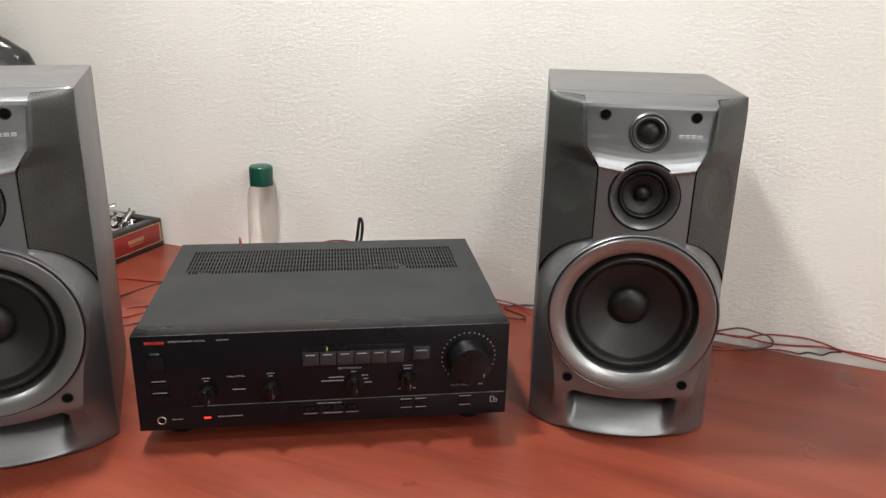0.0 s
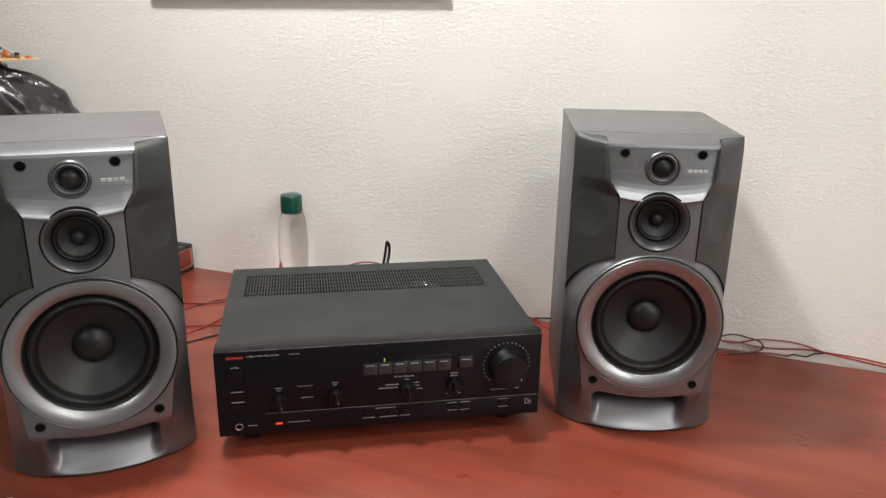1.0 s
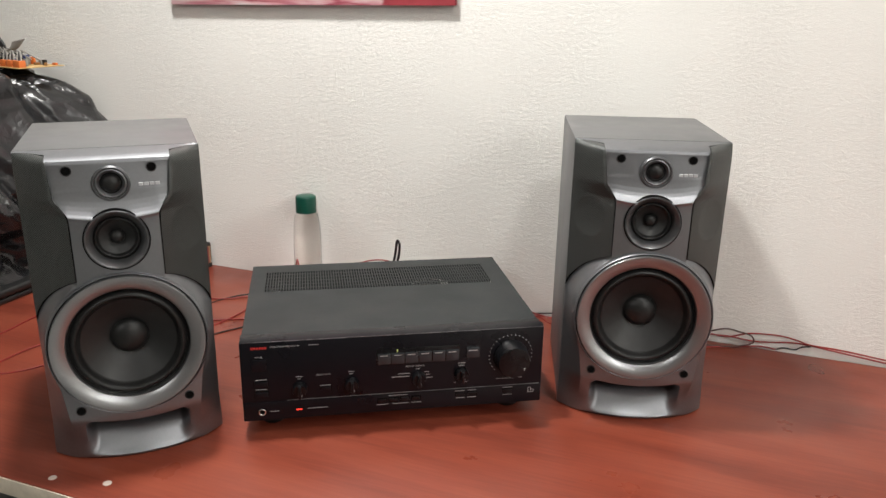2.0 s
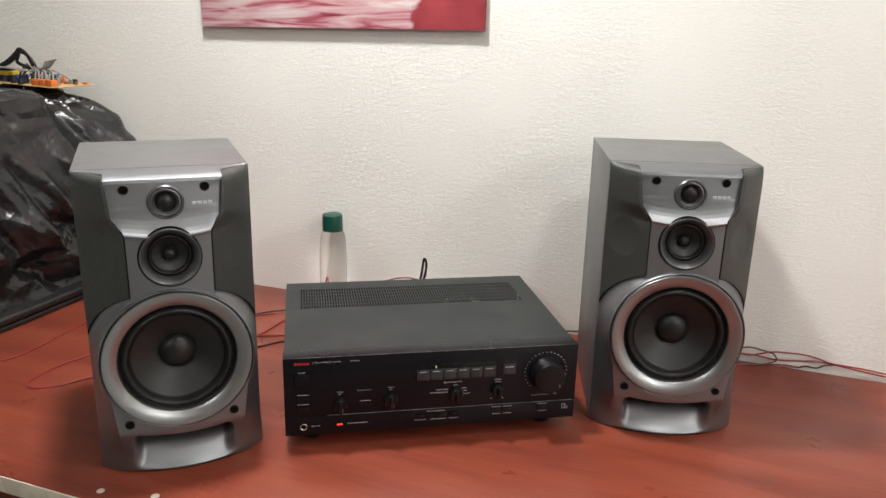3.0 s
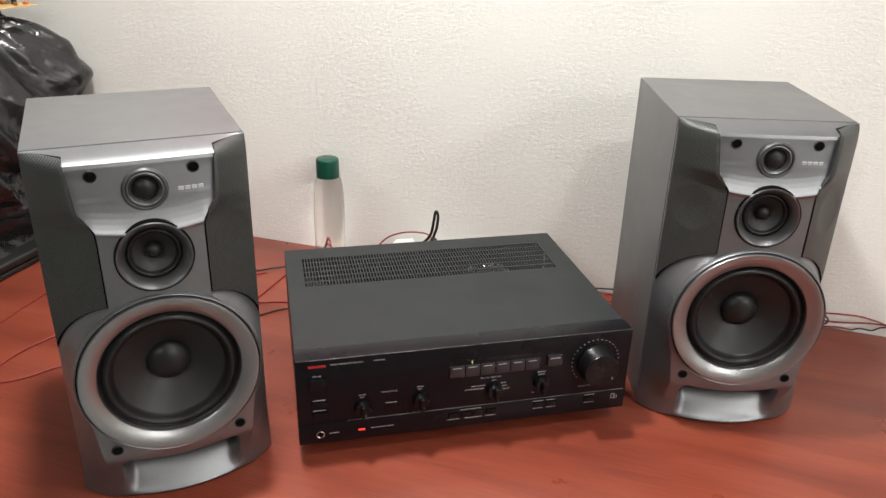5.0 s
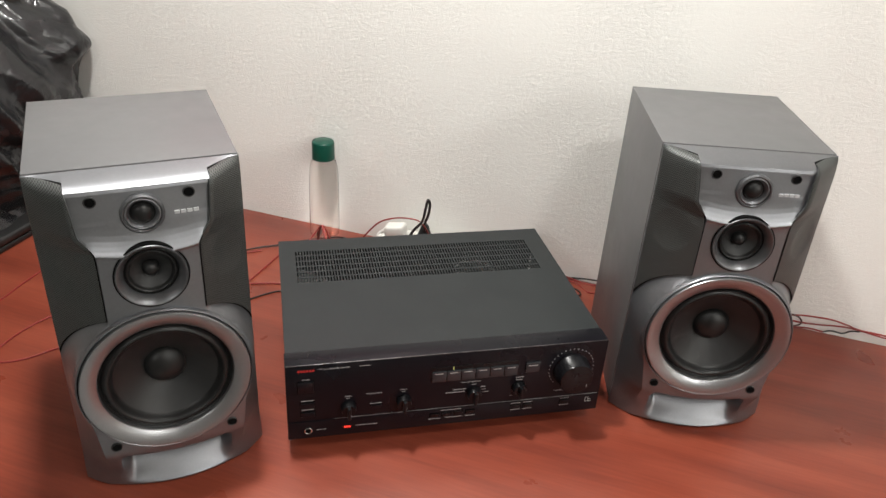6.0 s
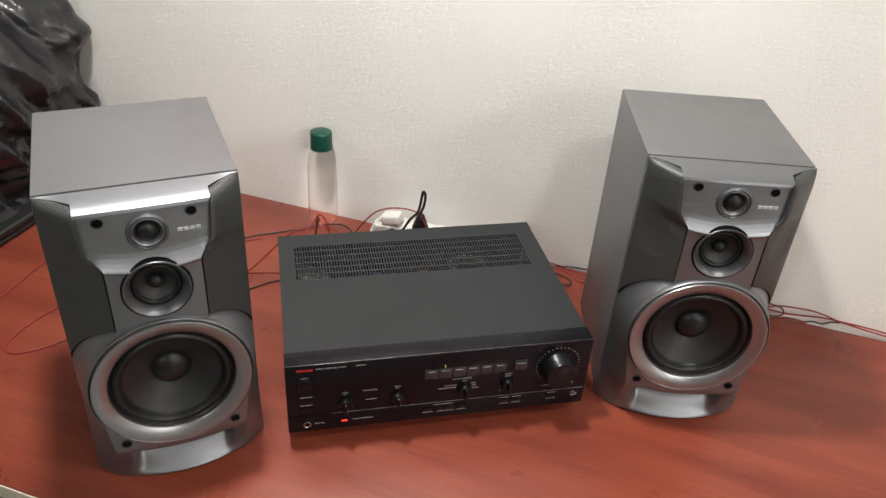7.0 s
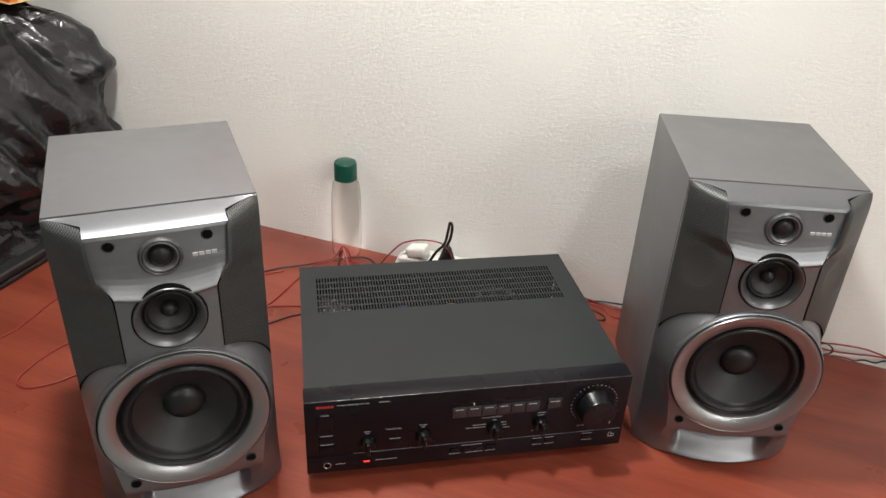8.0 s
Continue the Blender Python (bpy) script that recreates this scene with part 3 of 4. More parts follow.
def side_grille(sign):
    """A shaped mesh grille on the sloping side, rounded back at the top."""
    bm = bmesh.new()
    nu, nv = 30, 100
    grid = []
    for j in range(nv + 1):
        v = j / nv
        row = []
        for i in range(nu + 1):
            u = i / nu
            xb = 0.0515 + (0.1070 - 0.0515) * u
            rad = arc_radius(xb) + 0.0008
            zb = WOOFER_Z + math.sqrt(max(1e-6, rad * rad - xb * xb))
            zt = 0.4015 + 0.0025 * u
            z = zb + (zt - zb) * v
            w = lerp_table(RIDGE, max(z, 0.25)) + 0.0008
            x = w + (0.1078 - w) * u
            p = lifted(x, z, 0.0018)
            row.append(bm.verts.new((sign * p.x, p.y, p.z)))
        grid.append(row)
    for a, b in zip(grid, grid[1:]):
        for i in range(nu):
            bm.faces.new((a[i], a[i + 1], b[i + 1], b[i]))
    rim = [e for e in bm.edges if e.is_boundary]
    out = bmesh.ops.extrude_edge_only(bm, edges=rim)
    for v in out["geom"]:
        if isinstance(v, bmesh.types.BMVert):
            v.co.y += 0.004
    return bm


def grille_gap(sign):
    """The dark line round the grille: a slightly larger black sheet just behind it, standing in for the gap's shade."""
    pts = []
    for i in range(15):
        u = i / 14
        xb = 0.0500 + (0.1085 - 0.0500) * u
        rad = arc_radius(xb) - 0.0002
        pts.append((xb, WOOFER_Z + math.sqrt(max(1e-6, rad * rad - xb * xb))))
    bm = bmesh.new()
    rows = []
    for j in range(91):
        v = j / 90
        row = []
        for i, (xb, zb) in enumerate(pts):
            u = i / 14
            zt = 0.4030 + 0.0018 * u
            z = zb + (zt - zb) * v
            w = lerp_table(RIDGE, max(z, 0.25)) + 0.0001
            x = w + (0.1088 - w) * u
            p = lifted(x, z, 0.0007)
            row.append(bm.verts.new((sign * p.x, p.y, p.z)))
        rows.append(row)
    for a, b in zip(rows, rows[1:]):
        for i in range(14):
            bm.faces.new((a[i], a[i + 1], b[i + 1], b[i]))
    return bm


def arc(r0, y0, r1, y1, h, n=8):
    """A half-roll from (r0, y0) to (r1, y1) that stands h towards -y."""
    return [(r0 + (r1 - r0) * k / n, y0 + (y1 - y0) * k / n - h * math.sin(math.pi * k / n)) for k in range(n + 1)]


def loudspeaker():
    sp = thing("loudspeaker", pose(0, 0, 0), "silver-grey three-way loudspeaker with side grilles on the desk", "loudspeaker", "pair of loudspeakers")
    part("cabinet", box(-HALF, HALF, 0.0047, 0.2335, -0.013, 0.406, 0.0010), VINYL, sp, "grey vinyl-wrapped cabinet")
    # black filler that paints the shade of the gap behind the bezel
    part("seam", box(-HALF + 0.0012, HALF - 0.0012, 0.0007, 0.0045, -0.012, 0.4040), HOLE, sp)
    part("front_bezel", bezel(), SILVER, sp, "moulded silver-grey front with a scooped port", angle=28)
    part("foot_plate", foot_plate(), BLACK, sp, "black plate under the foot")
    for sign in (-1, 1):
        g = part("side_grille", side_grille(sign), GRILLE, sp, "dark perforated grille", angle=40)
        part("gap_sheet", grille_gap(sign), HOLE, g)
    cz = WOOFER_Z
    wf = part("woofer", revolve([(BARREL, 0.000), (0.0994, -0.046), (0.0988, -0.0572), (0.0982, -0.0592), (0.0974, -0.0600), (0.0966, -0.0594), (0.0962, -0.0540)], 0, cz, 96), SILVER, sp, "woofer in a silver barrel")
    part("groove", revolve([(0.0964, -0.0570), (0.0945, -0.0570)], 0, cz, 72), HOLE, wf)
    part("trim_ring", revolve([(0.0951, -0.0560), (0.0949, -0.0612), (0.0942, -0.0623), (0.0930, -0.0625), (0.0850, -0.0600), (0.0768, -0.0566), (0.0757, -0.0552), (0.0752, -0.0500)], 0, cz, 96), TRIM, wf, "satin silver trim ring")
    part("surround", revolve([(0.0756, -0.0515), (0.0735, -0.0490)] + arc(0.0722, -0.0480, 0.0600, -0.0465, 0.0075, 10) + [(0.0585, -0.0450)], 0, cz, 96), RUBBER, wf, "black rubber roll surround")
    part("cone", revolve([(0.0600, -0.0460), (0.0570, -0.0440), (0.0460, -0.0375), (0.0340, -0.0305), (0.0225, -0.0240)], 0, cz, 96), CONE, wf)
    part("dust_cap", revolve([(0.0238, -0.0250)] + [(0.0236 * math.cos(a), -0.0250 - 0.0135 * math.sin(a)) for a in [i * math.pi / 16 for i in range(1, 8)]] + [(0, -0.0386)], 0, cz, 64), RUBBER, wf, "black domed dust cap")
    mz = 0.2995
    md = part("midrange", revolve([(0.0382, -0.030), (0.0380, -0.0562), (0.0373, -0.0578), (0.0362, -0.0578), (0.0350, -0.0568), (0.0320, -0.0535), (0.0290, -0.0485), (0.0277, -0.0450)], 0, mz, 72), DARKTRIM, sp, "dark midrange unit in a flared ring")
    part("surround", revolve([(0.0284, -0.0470)] + arc(0.0275, -0.0450, 0.0225, -0.0440, 0.0028, 8) + [(0.0215, -0.0430)], 0, mz, 64), RUBBER, md)
    part("cone", revolve([(0.0225, -0.0436), (0.0150, -0.0385), (0.0080, -0.0345)], 0, mz, 64), CONE, md)
    part("dust_cap", revolve([(0.0088, -0.0345), (0.0086, -0.0385), (0.0075, -0.0420), (0.0050, -0.0445), (0.0025, -0.0455), (0, -0.0457)], 0, mz, 40), RUBBER, md)
    part("outer_groove", revolve([(0.0396, -0.0380), (0.0394, -0.0562), (0.0382, -0.0563), (0.0380, -0.0530)], 0, mz, 72), HOLE, md)
    tz = 0.369
    tw = part("tweeter", revolve([(0.0224, -0.038), (0.0224, -0.0455), (0.0216, -0.0464), (0.0207, -0.0474), (0.0196, -0.0474), (0.0188, -0.0465), (0.0186, -0.0440)], 0, tz, 56), DARKTRIM, sp, "tweeter in a double ring")
    part("inner_ring", revolve([(0.0186, -0.0435), (0.0180, -0.0458), (0.0168, -0.0462), (0.0145, -0.0440), (0.0128, -0.0405)], 0, tz, 56), SILVER, tw, "silver inner ring")
    part("dome", revolve([(0.0132, -0.0412), (0.0118, -0.0405), (0.0112, -0.0420)] + [(0.0108 * math.cos(a), -0.0420 - 0.0060 * math.sin(a)) for a in [i * math.pi / 14 for i in range(1, 7)]] + [(0, -0.0481)], 0, tz, 48), RUBBER, tw, "black dome")
    for hx, hz in ((-0.0485, 0.3865), (0.0485, 0.3865), (-0.0675, 0.0710), (0.0675, 0.0710)):
        y = face_y(hx, hz)
        h = part("fixing_socket", revolve([(0.0064, y + 0.001), (0.0063, y - 0.0012), (0.0058, y - 0.0017), (0.0053, y - 0.0013), (0.0050, y - 0.0006)], hx, hz, 28), BLACK, sp)
        # no hole is cut; a black disc gives the socket its inner shade
        part("plug", revolve([(0.0052, y - 0.0007), (0.0030, y - 0.0006), (0.0026, y - 0.0009), (0.0, y - 0.0009)], hx, hz, 24), HOLE, h, "black disc standing in for the socket's dark hole")
    bd = bmesh.new()
    for k in range(4):
        x0 = 0.0315 + k * 0.0066
        yb = face_y(x0 + 0.0025, 0.3655)
        box(x0, x0 + 0.0054, yb - 0.0008, yb + 0.001, 0.3638, 0.3678, 0.0003, 1, bd)
    part("badge", bd, BADGE, sp, "pale maker's badge as plain bars")
    for fx in (-0.085, 0.085):
        part("terminal", revolve([(0.0, 0.246), (0.006, 0.245), (0.006, 0.233)], fx * 0.25, 0.09, 16), BLACK, sp)
    return sp


SPK_R = loudspeaker()
SPK_R.matrix_basis = pose(0.367, 0.862, 0.750, 0, 0, -14.8)
SPK_L = copy_thing(SPK_R, pose(-0.3635, 0.872, 0.750, 0, 0, 11.3))


# ---- the amplifier ----
AW, AH, AY0, AZ = 0.219, 0.122, 0.850, 0.762
BACK = 0.328
amp = thing("amplifier", pose(0, AY0, AZ), "black stereo amplifier with knobs and a slotted top cover", "amplifier")

part("front_panel", box(-AW, AW, 0.0, 0.030, 0.0, AH, 0.0010), AMP_FACE, amp, "black front panel with pale lettering")
part("top_edge", box(-AW + 0.001, AW - 0.001, 0.0004, 0.0013, AH - 0.0010, AH + 0.0003, 0.0002), AMP_EDGE, amp, "thin pale metallic panel edge")
part("lower_strip", box(-AW + 0.0005, AW - 0.0005, -0.0012, 0.001, 0.0008, 0.0295, 0.0006), AMP_FACE, amp)
part("chassis", box(-AW + 0.004, AW - 0.004, 0.0305, BACK - 0.002, -0.002, 0.010, 0.001), AMP_TOP, amp)
part("rear_panel", box(-AW + 0.004, AW - 0.004, BACK - 0.0035, BACK - 0.0015, 0.0105, AH - 0.004, 0.0004), AMP_TOP, amp)
for fx, fy in ((-0.18, 0.05), (0.18, 0.05), (-0.18, 0.28), (0.18, 0.28)):
    part("foot", turned([(0, -0.025), (0.016, -0.025), (0.018, -0.022), (0.019, -0.0025), (0, -0.0025)], 28), RUBBER, amp, at=pose(fx, fy, 0))

# the cover, with its slots cut through the sheet
NCOL, NROW = 86, 6
VX0, VX1, VY0, VY1 = -0.194, 0.187, 0.197, 0.294


def cover():
    bm = bmesh.new()
    top, x0, x1, y0, y1 = AH - 0.0012, -AW + 0.0012, AW - 0.0012, 0.0306, BACK
    pitch, rowp = (VX1 - VX0) / NCOL, (VY1 - VY0) / NROW
    xs = [x0]
    for i in range(NCOL):
        a = VX0 + i * pitch
        xs += [a + pitch * 0.28, a + pitch * 0.80]
    xs.append(x1)
    ys = [y0]
    for j in range(NROW):
        a = VY0 + j * rowp
        ys += [a + rowp * 0.10, a + rowp * 0.86]
    ys.append(y1)
    v = [[bm.verts.new((x, y, top)) for x in xs] for y in ys]
    for j in range(len(ys) - 1):
        for i in range(len(xs) - 1):
            if i % 2 == 1 and j % 2 == 1:
                continue
            bm.faces.new((v[j][i], v[j][i + 1], v[j + 1][i + 1], v[j + 1][i]))
    inner = [e for e in bm.edges if e.is_boundary and all(x0 + 1e-5 < q.co.x < x1 - 1e-5 and y0 + 1e-5 < q.co.y < y1 - 1e-5 for q in e.verts)]
    out = bmesh.ops.extrude_edge_only(bm, edges=inner)
    for q in out["geom"]:
        if isinstance(q, bmesh.types.BMVert):
            q.co.z -= 0.0012
    # folded sides
    for side, x in ((0, x0), (-1, x1)):
        col = [v[j][side] for j in range(len(ys))]
        low = [bm.verts.new((x, q.co.y, 0.004)) for q in col]
        for j in range(len(ys) - 1):
            bm.faces.new((col[j], col[j + 1], low[j + 1], low[j]))
    return bm


part("top_cover", cover(), AMP_TOP, amp, "matt black steel cover with rows of slots", angle=30)

# what shows dimly through the slots
part("circuit_board", box(-0.20, 0.20, 0.06, 0.31, 0.016, 0.018), BOARD, amp)
tor = bmesh.new()
for k in range(40):
    a = 2 * math.pi * k / 40
    ring = turned([(0.0, -0.001), (0.0085, -0.001), (0.0085, 0.001), (0.0, 0.001)], 12)
    join(tor, ring, pose(0.085 + 0.026 * math.cos(a), 0.225 + 0.026 * math.sin(a), 0.104, 90, 0, math.degrees(a)))
part("transformer", tor, STEEL, amp, "ring transformer with pale wrapping")
for cx, cy, cr in ((-0.02, 0.235, 0.016), (0.018, 0.240, 0.016), (-0.06, 0.25, 0.010), (-0.10, 0.23, 0.008)):
    part("capacitor", turned([(0, 0.018), (cr, 0.018), (cr, 0.082), (cr - 0.0015, 0.084), (0, 0.083)], 24), BRASS if cr > 0.012 else BLUE, amp, at=pose(cx, cy, 0))
part("heat_sink", box(-0.19, -0.14, 0.20, 0.29, 0.018, 0.09, 0.001), STEEL, amp)


def knob(x, z, r, depth, name="knob", pointer=True):
    k = part(name, revolve([(r * 1.08, -0.0001), (r * 1.06, -0.0025), (r, -0.0035), (r * 0.97, -depth + 0.0015), (r * 0.92, -depth), (0, -depth)], x, z, 40), BLACK_GLOSS, amp, "glossy black knob")
    if pointer:
        part("grip", box(x - r * 0.22, x + r * 0.22, -depth - 0.007, -depth + 0.001, z - r * 0.98, z + r * 0.98, 0.0012), BLACK_GLOSS, k)
        part("pointer_mark", box(x + r * 0.28, x + r * 0.36, -depth - 0.0004, -depth + 0.001, z - r * 0.85, z - r * 0.5), INK, k)
    return k


knob(-0.139, 0.0475, 0.0098, 0.010, "bass_knob")
knob(-0.065, 0.0495, 0.0098, 0.010, "treble_knob")
knob(0.032, 0.0520, 0.0098, 0.010, "selector_knob")
knob(0.096, 0.0545, 0.0098, 0.010, "balance_knob")
vol = part("volume_knob", revolve([(0.0265, -0.0001), (0.0262, -0.004), (0.0248, -0.006), (0.0240, -0.0215), (0.0232, -0.0235), (0.0210, -0.0240), (0, -0.0236)], 0.170, 0.077, 64), BLACK_GLOSS, amp, "large round volume knob")
part("pointer_mark", box(0.1845, 0.1855, -0.0246, -0.0236, 0.064, 0.068), INK, vol)
for k in range(25):
    a = radians(222 - k * 264 / 24)
    dx, dz = 0.170 + 0.0325 * math.cos(a), 0.079 + 0.0325 * math.sin(a)
    part("scale_dot", revolve([(0.00085, 0.0002), (0.0008, -0.0004), (0, -0.0004)], dx, dz, 8), INK, amp)

win = part("selector_window", box(-0.029, 0.0925, -0.0007, 0.002, 0.0765, 0.1015, 0.0005), BLACK_GLOSS, amp)
for k in range(6):
    x0 = -0.0280 + k * 0.0200
    key = part("selector_key", box(x0 + 0.0005, x0 + 0.0195, -0.0026, 0.001, 0.0775, 0.0945, 0.0005), KEY, win, "smoky grey selector key")
    part("key_print", box(x0 + 0.004, x0 + 0.015, -0.0029, -0.002, 0.0908, 0.0918), INK, key)
part("indicator", box(0.0005, 0.0016, -0.0012, 0.001, 0.0958, 0.1000), LED_GREEN, win, "lit yellow-green indicator")
mon = part("monitor_key", box(0.1025, 0.1220, -0.0030, 0.001, 0.0800, 0.0965, 0.0006), KEY, amp, "smoky grey push key")
part("key_print", box(0.1055, 0.1190, -0.0033, -0.002, 0.0915, 0.0926), INK, mon)


def words(body, x, z, size, mat=INK):
    part("lettering", lettering(body, size), mat, amp, at=pose(x, -0.0004, z))


def bar(x0, x1, z, h=0.0011, y=0.0, mat=INK):
    """Print too small to read, as broken bars."""
    bm = bmesh.new()
    x = x0
    rnd = random.Random(int((x0 + z) * 1e5))
    while x < x1:
        e = min(x1, x + rnd.uniform(0.0012, 0.0026))
        box(x, e, y - 0.0004, y + 0.0005, z - h / 2, z + h / 2, bm=bm)
        x = e + 0.0005
    part("print_bar", bm, mat, amp)


words("STEREO INTEGRATED AMPLIFIER", -0.1775, 0.1135, 0.0028)
words("POWER", -0.1985, 0.0985, 0.0030)
words("TONE CONTROL", -0.1155, 0.0662, 0.0027)
words("REC OUT SELECTOR", 0.0135, 0.0705, 0.0030)
words("VOLUME CONTROL", 0.1485, 0.0408, 0.0030)
lg = bmesh.new()
for k in range(6):
    box(-0.2035 + k * 0.0037, -0.2035 + k * 0.0037 + 0.0030, -0.0005, 0.0005, 0.1115, 0.1150, 0.0002, 1, lg)
part("maker_badge", lg, RED_INK, amp, "red maker's badge as plain bars")
for a, b, z in ((-0.124, -0.110, 0.1145), (-0.200, -0.184, 0.0645), (-0.200, -0.184, 0.0495), (-0.1435, -0.1345, 0.0660), (-0.1415, -0.1365, 0.0625),
                (-0.110, -0.095, 0.0500), (-0.0700, -0.0610, 0.0690), (-0.0680, -0.0630, 0.0655), (0.002, 0.020, 0.0600), (-0.007, 0.019, 0.0555),
                (0.0285, 0.0345, 0.0665), (0.0410, 0.0480, 0.0610), (0.0430, 0.0485, 0.0565), (0.0440, 0.0530, 0.0515), (0.0905, 0.1020, 0.0715),
                (0.0915, 0.1005, 0.0675), (0.183, 0.189, 0.0420), (0.0850, 0.0880, 0.0405), (0.1030, 0.1060, 0.0405)):
    bar(a, b, z)
for a, b, z in ((-0.181, -0.169, 0.0145), (-0.129, -0.100, 0.0155), (-0.029, -0.013, 0.0130), (-0.006, 0.018, 0.0130), (0.022, 0.036, 0.0130), (-0.012, 0.016, 0.0265),
                (0.0875, 0.1015, 0.0265), (0.1060, 0.1190, 0.0265), (0.0880, 0.1010, 0.0150), (0.1060, 0.1190, 0.0150), (0.1600, 0.1740, 0.0270), (0.1600, 0.1740, 0.0150)):
    bar(a, b, z, 0.0009, -0.0013)
for a, b in ((-0.158, 0.2155),):
    part("panel_line", box(a, b, -0.0007, 0.001, 0.0299, 0.0304), DIM_INK, amp, "thin pale line")
for x0, z0 in ((-0.0275, 0.0195), (-0.0105, 0.0195), (0.0060, 0.0200), (0.0225, 0.0200), (0.0885, 0.0205), (0.1065, 0.0205), (0.1605, 0.0210)):
    s = part("slot_button", box(x0, x0 + 0.0125, -0.0030, 0.001, z0 - 0.0030, z0 + 0.0030, 0.0005), BLACK_GLOSS, amp)
    part("button_frame", box(x0 - 0.001, x0 + 0.0135, -0.0015, 0.0008, z0 - 0.0040, z0 + 0.0040, 0.0003), HOLE, s)
for x0, x1, z0, z1 in ((-0.2035, -0.1835, 0.0785, 0.0965), (-0.2010, -0.1830, 0.0535, 0.0620), (-0.2010, -0.1830, 0.0375, 0.0460), (-0.1090, -0.0950, 0.0430, 0.0480)):
    pbn = part("push_button", box(x0, x1, -0.0022, 0.001, z0, z1, 0.0005), AMP_FACE, amp, "black push button")
    part("button_gap", box(x0 - 0.0008, x1 + 0.0008, -0.0004, 0.0008, z0 - 0.0008, z1 + 0.0008), HOLE, pbn)
jack = part("phones_jack", revolve([(0.0056, -0.001), (0.0054, -0.0030), (0.0046, -0.0034), (0.0036, -0.0028), (0.0034, 0.0)], -0.1925, 0.0145, 32), STEEL, amp, "chrome headphone socket")
part("jack_hole", revolve([(0.0036, -0.0017), (0, -0.0016)], -0.1925, 0.0145, 24), HOLE, jack)
part("pilot_light", box(-0.1450, -0.1365, -0.0022, 0.001, 0.0137, 0.0158, 0.0003), LED_RED, amp, "lit red pilot light")
# small corner mark as plain strokes
mk = bmesh.new()
for a in ((0.1985, 0.1995, 0.0165, 0.0245), (0.1985, 0.2075, 0.0165, 0.0173), (0.1985, 0.2035, 0.0238, 0.0245), (0.2028, 0.2036, 0.0185, 0.0245), (0.2036, 0.2075, 0.0205, 0.0212), (0.2068, 0.2075, 0.0165, 0.0212)):
    box(a[0], a[1], -0.0016, -0.0010, a[2], a[3], bm=mk)
part("corner_mark", mk, INK, amp)


# ---- the painting ----
PW, PB, PH = 0.640, 1.325, 0.46
pic = thing("painting", WALL_M @ Matrix.Translation((-0.492, -0.001, PB)) @ Matrix.Rotation(radians(-0.8), 4, "Y"), "frameless abstract canvas in red, pink and white streaks", "painting")
part("canvas", box(-PW / 2, PW / 2, -0.0135, -0.0117, 0.0, PH, 0.0005), PAINTING, pic, "painted canvas face")
part("stretcher", box(-PW / 2 + 0.0005, PW / 2 - 0.0005, -0.0115, -0.001, 0.0005, PH - 0.0005, 0.001), CANVAS_EDGE, pic, "dark red canvas sides")


# ---- the bottle ----
bot = thing("bottle", pose(-0.123, 1.466, ZD), "empty clear plastic bottle with a green screw cap", "bottle")
outer = [(0.0, 0.003), (0.010, 0.0025), (0.022, 0.0), (0.027, 0.001), (0.0296, 0.005), (0.0300, 0.012), (0.0300, 0.085), (0.0295, 0.110), (0.0284, 0.132), (0.0266, 0.150), (0.0246, 0.159), (0.0205, 0.1645), (0.0188, 0.1665), (0.0182, 0.170), (0.0182, 0.182)]
inner = [(max(0.0, r - 0.0007), z + (0.0008 if z < 0.01 else 0)) for r, z in reversed(outer)]
body = part("bottle_body", turned(outer + inner, 56), BOTTLE, bot, "clear plastic body")
body.visible_shadow = False
capm = bmesh.new()
n = 96
rings = []
for r, z in ((0.0198, 0.166), (0.0214, 0.166), (0.0214, 0.1985), (0.0206, 0.2012), (0.0190, 0.2020)):
    rings.append([capm.verts.new(((r + (0.0004 if k % 2 and 0.1655 < z < 0.199 and r > 0.021 else 0)) * math.cos(2 * math.pi * k / n), (r + (0.0004 if k % 2 and 0.1655 < z < 0.199 and r > 0.021 else 0)) * math.sin(2 * math.pi * k / n), z)) for k in range(n)])
for a, b in zip(rings, rings[1:]):
    for k in range(n):
        capm.faces.new((a[k], a[(k + 1) % n], b[(k + 1) % n], b[k]))
capm.faces.new(rings[-1])
part("screw_cap", capm, GREEN_CAP, bot, "dark green ribbed screw cap", angle=50)


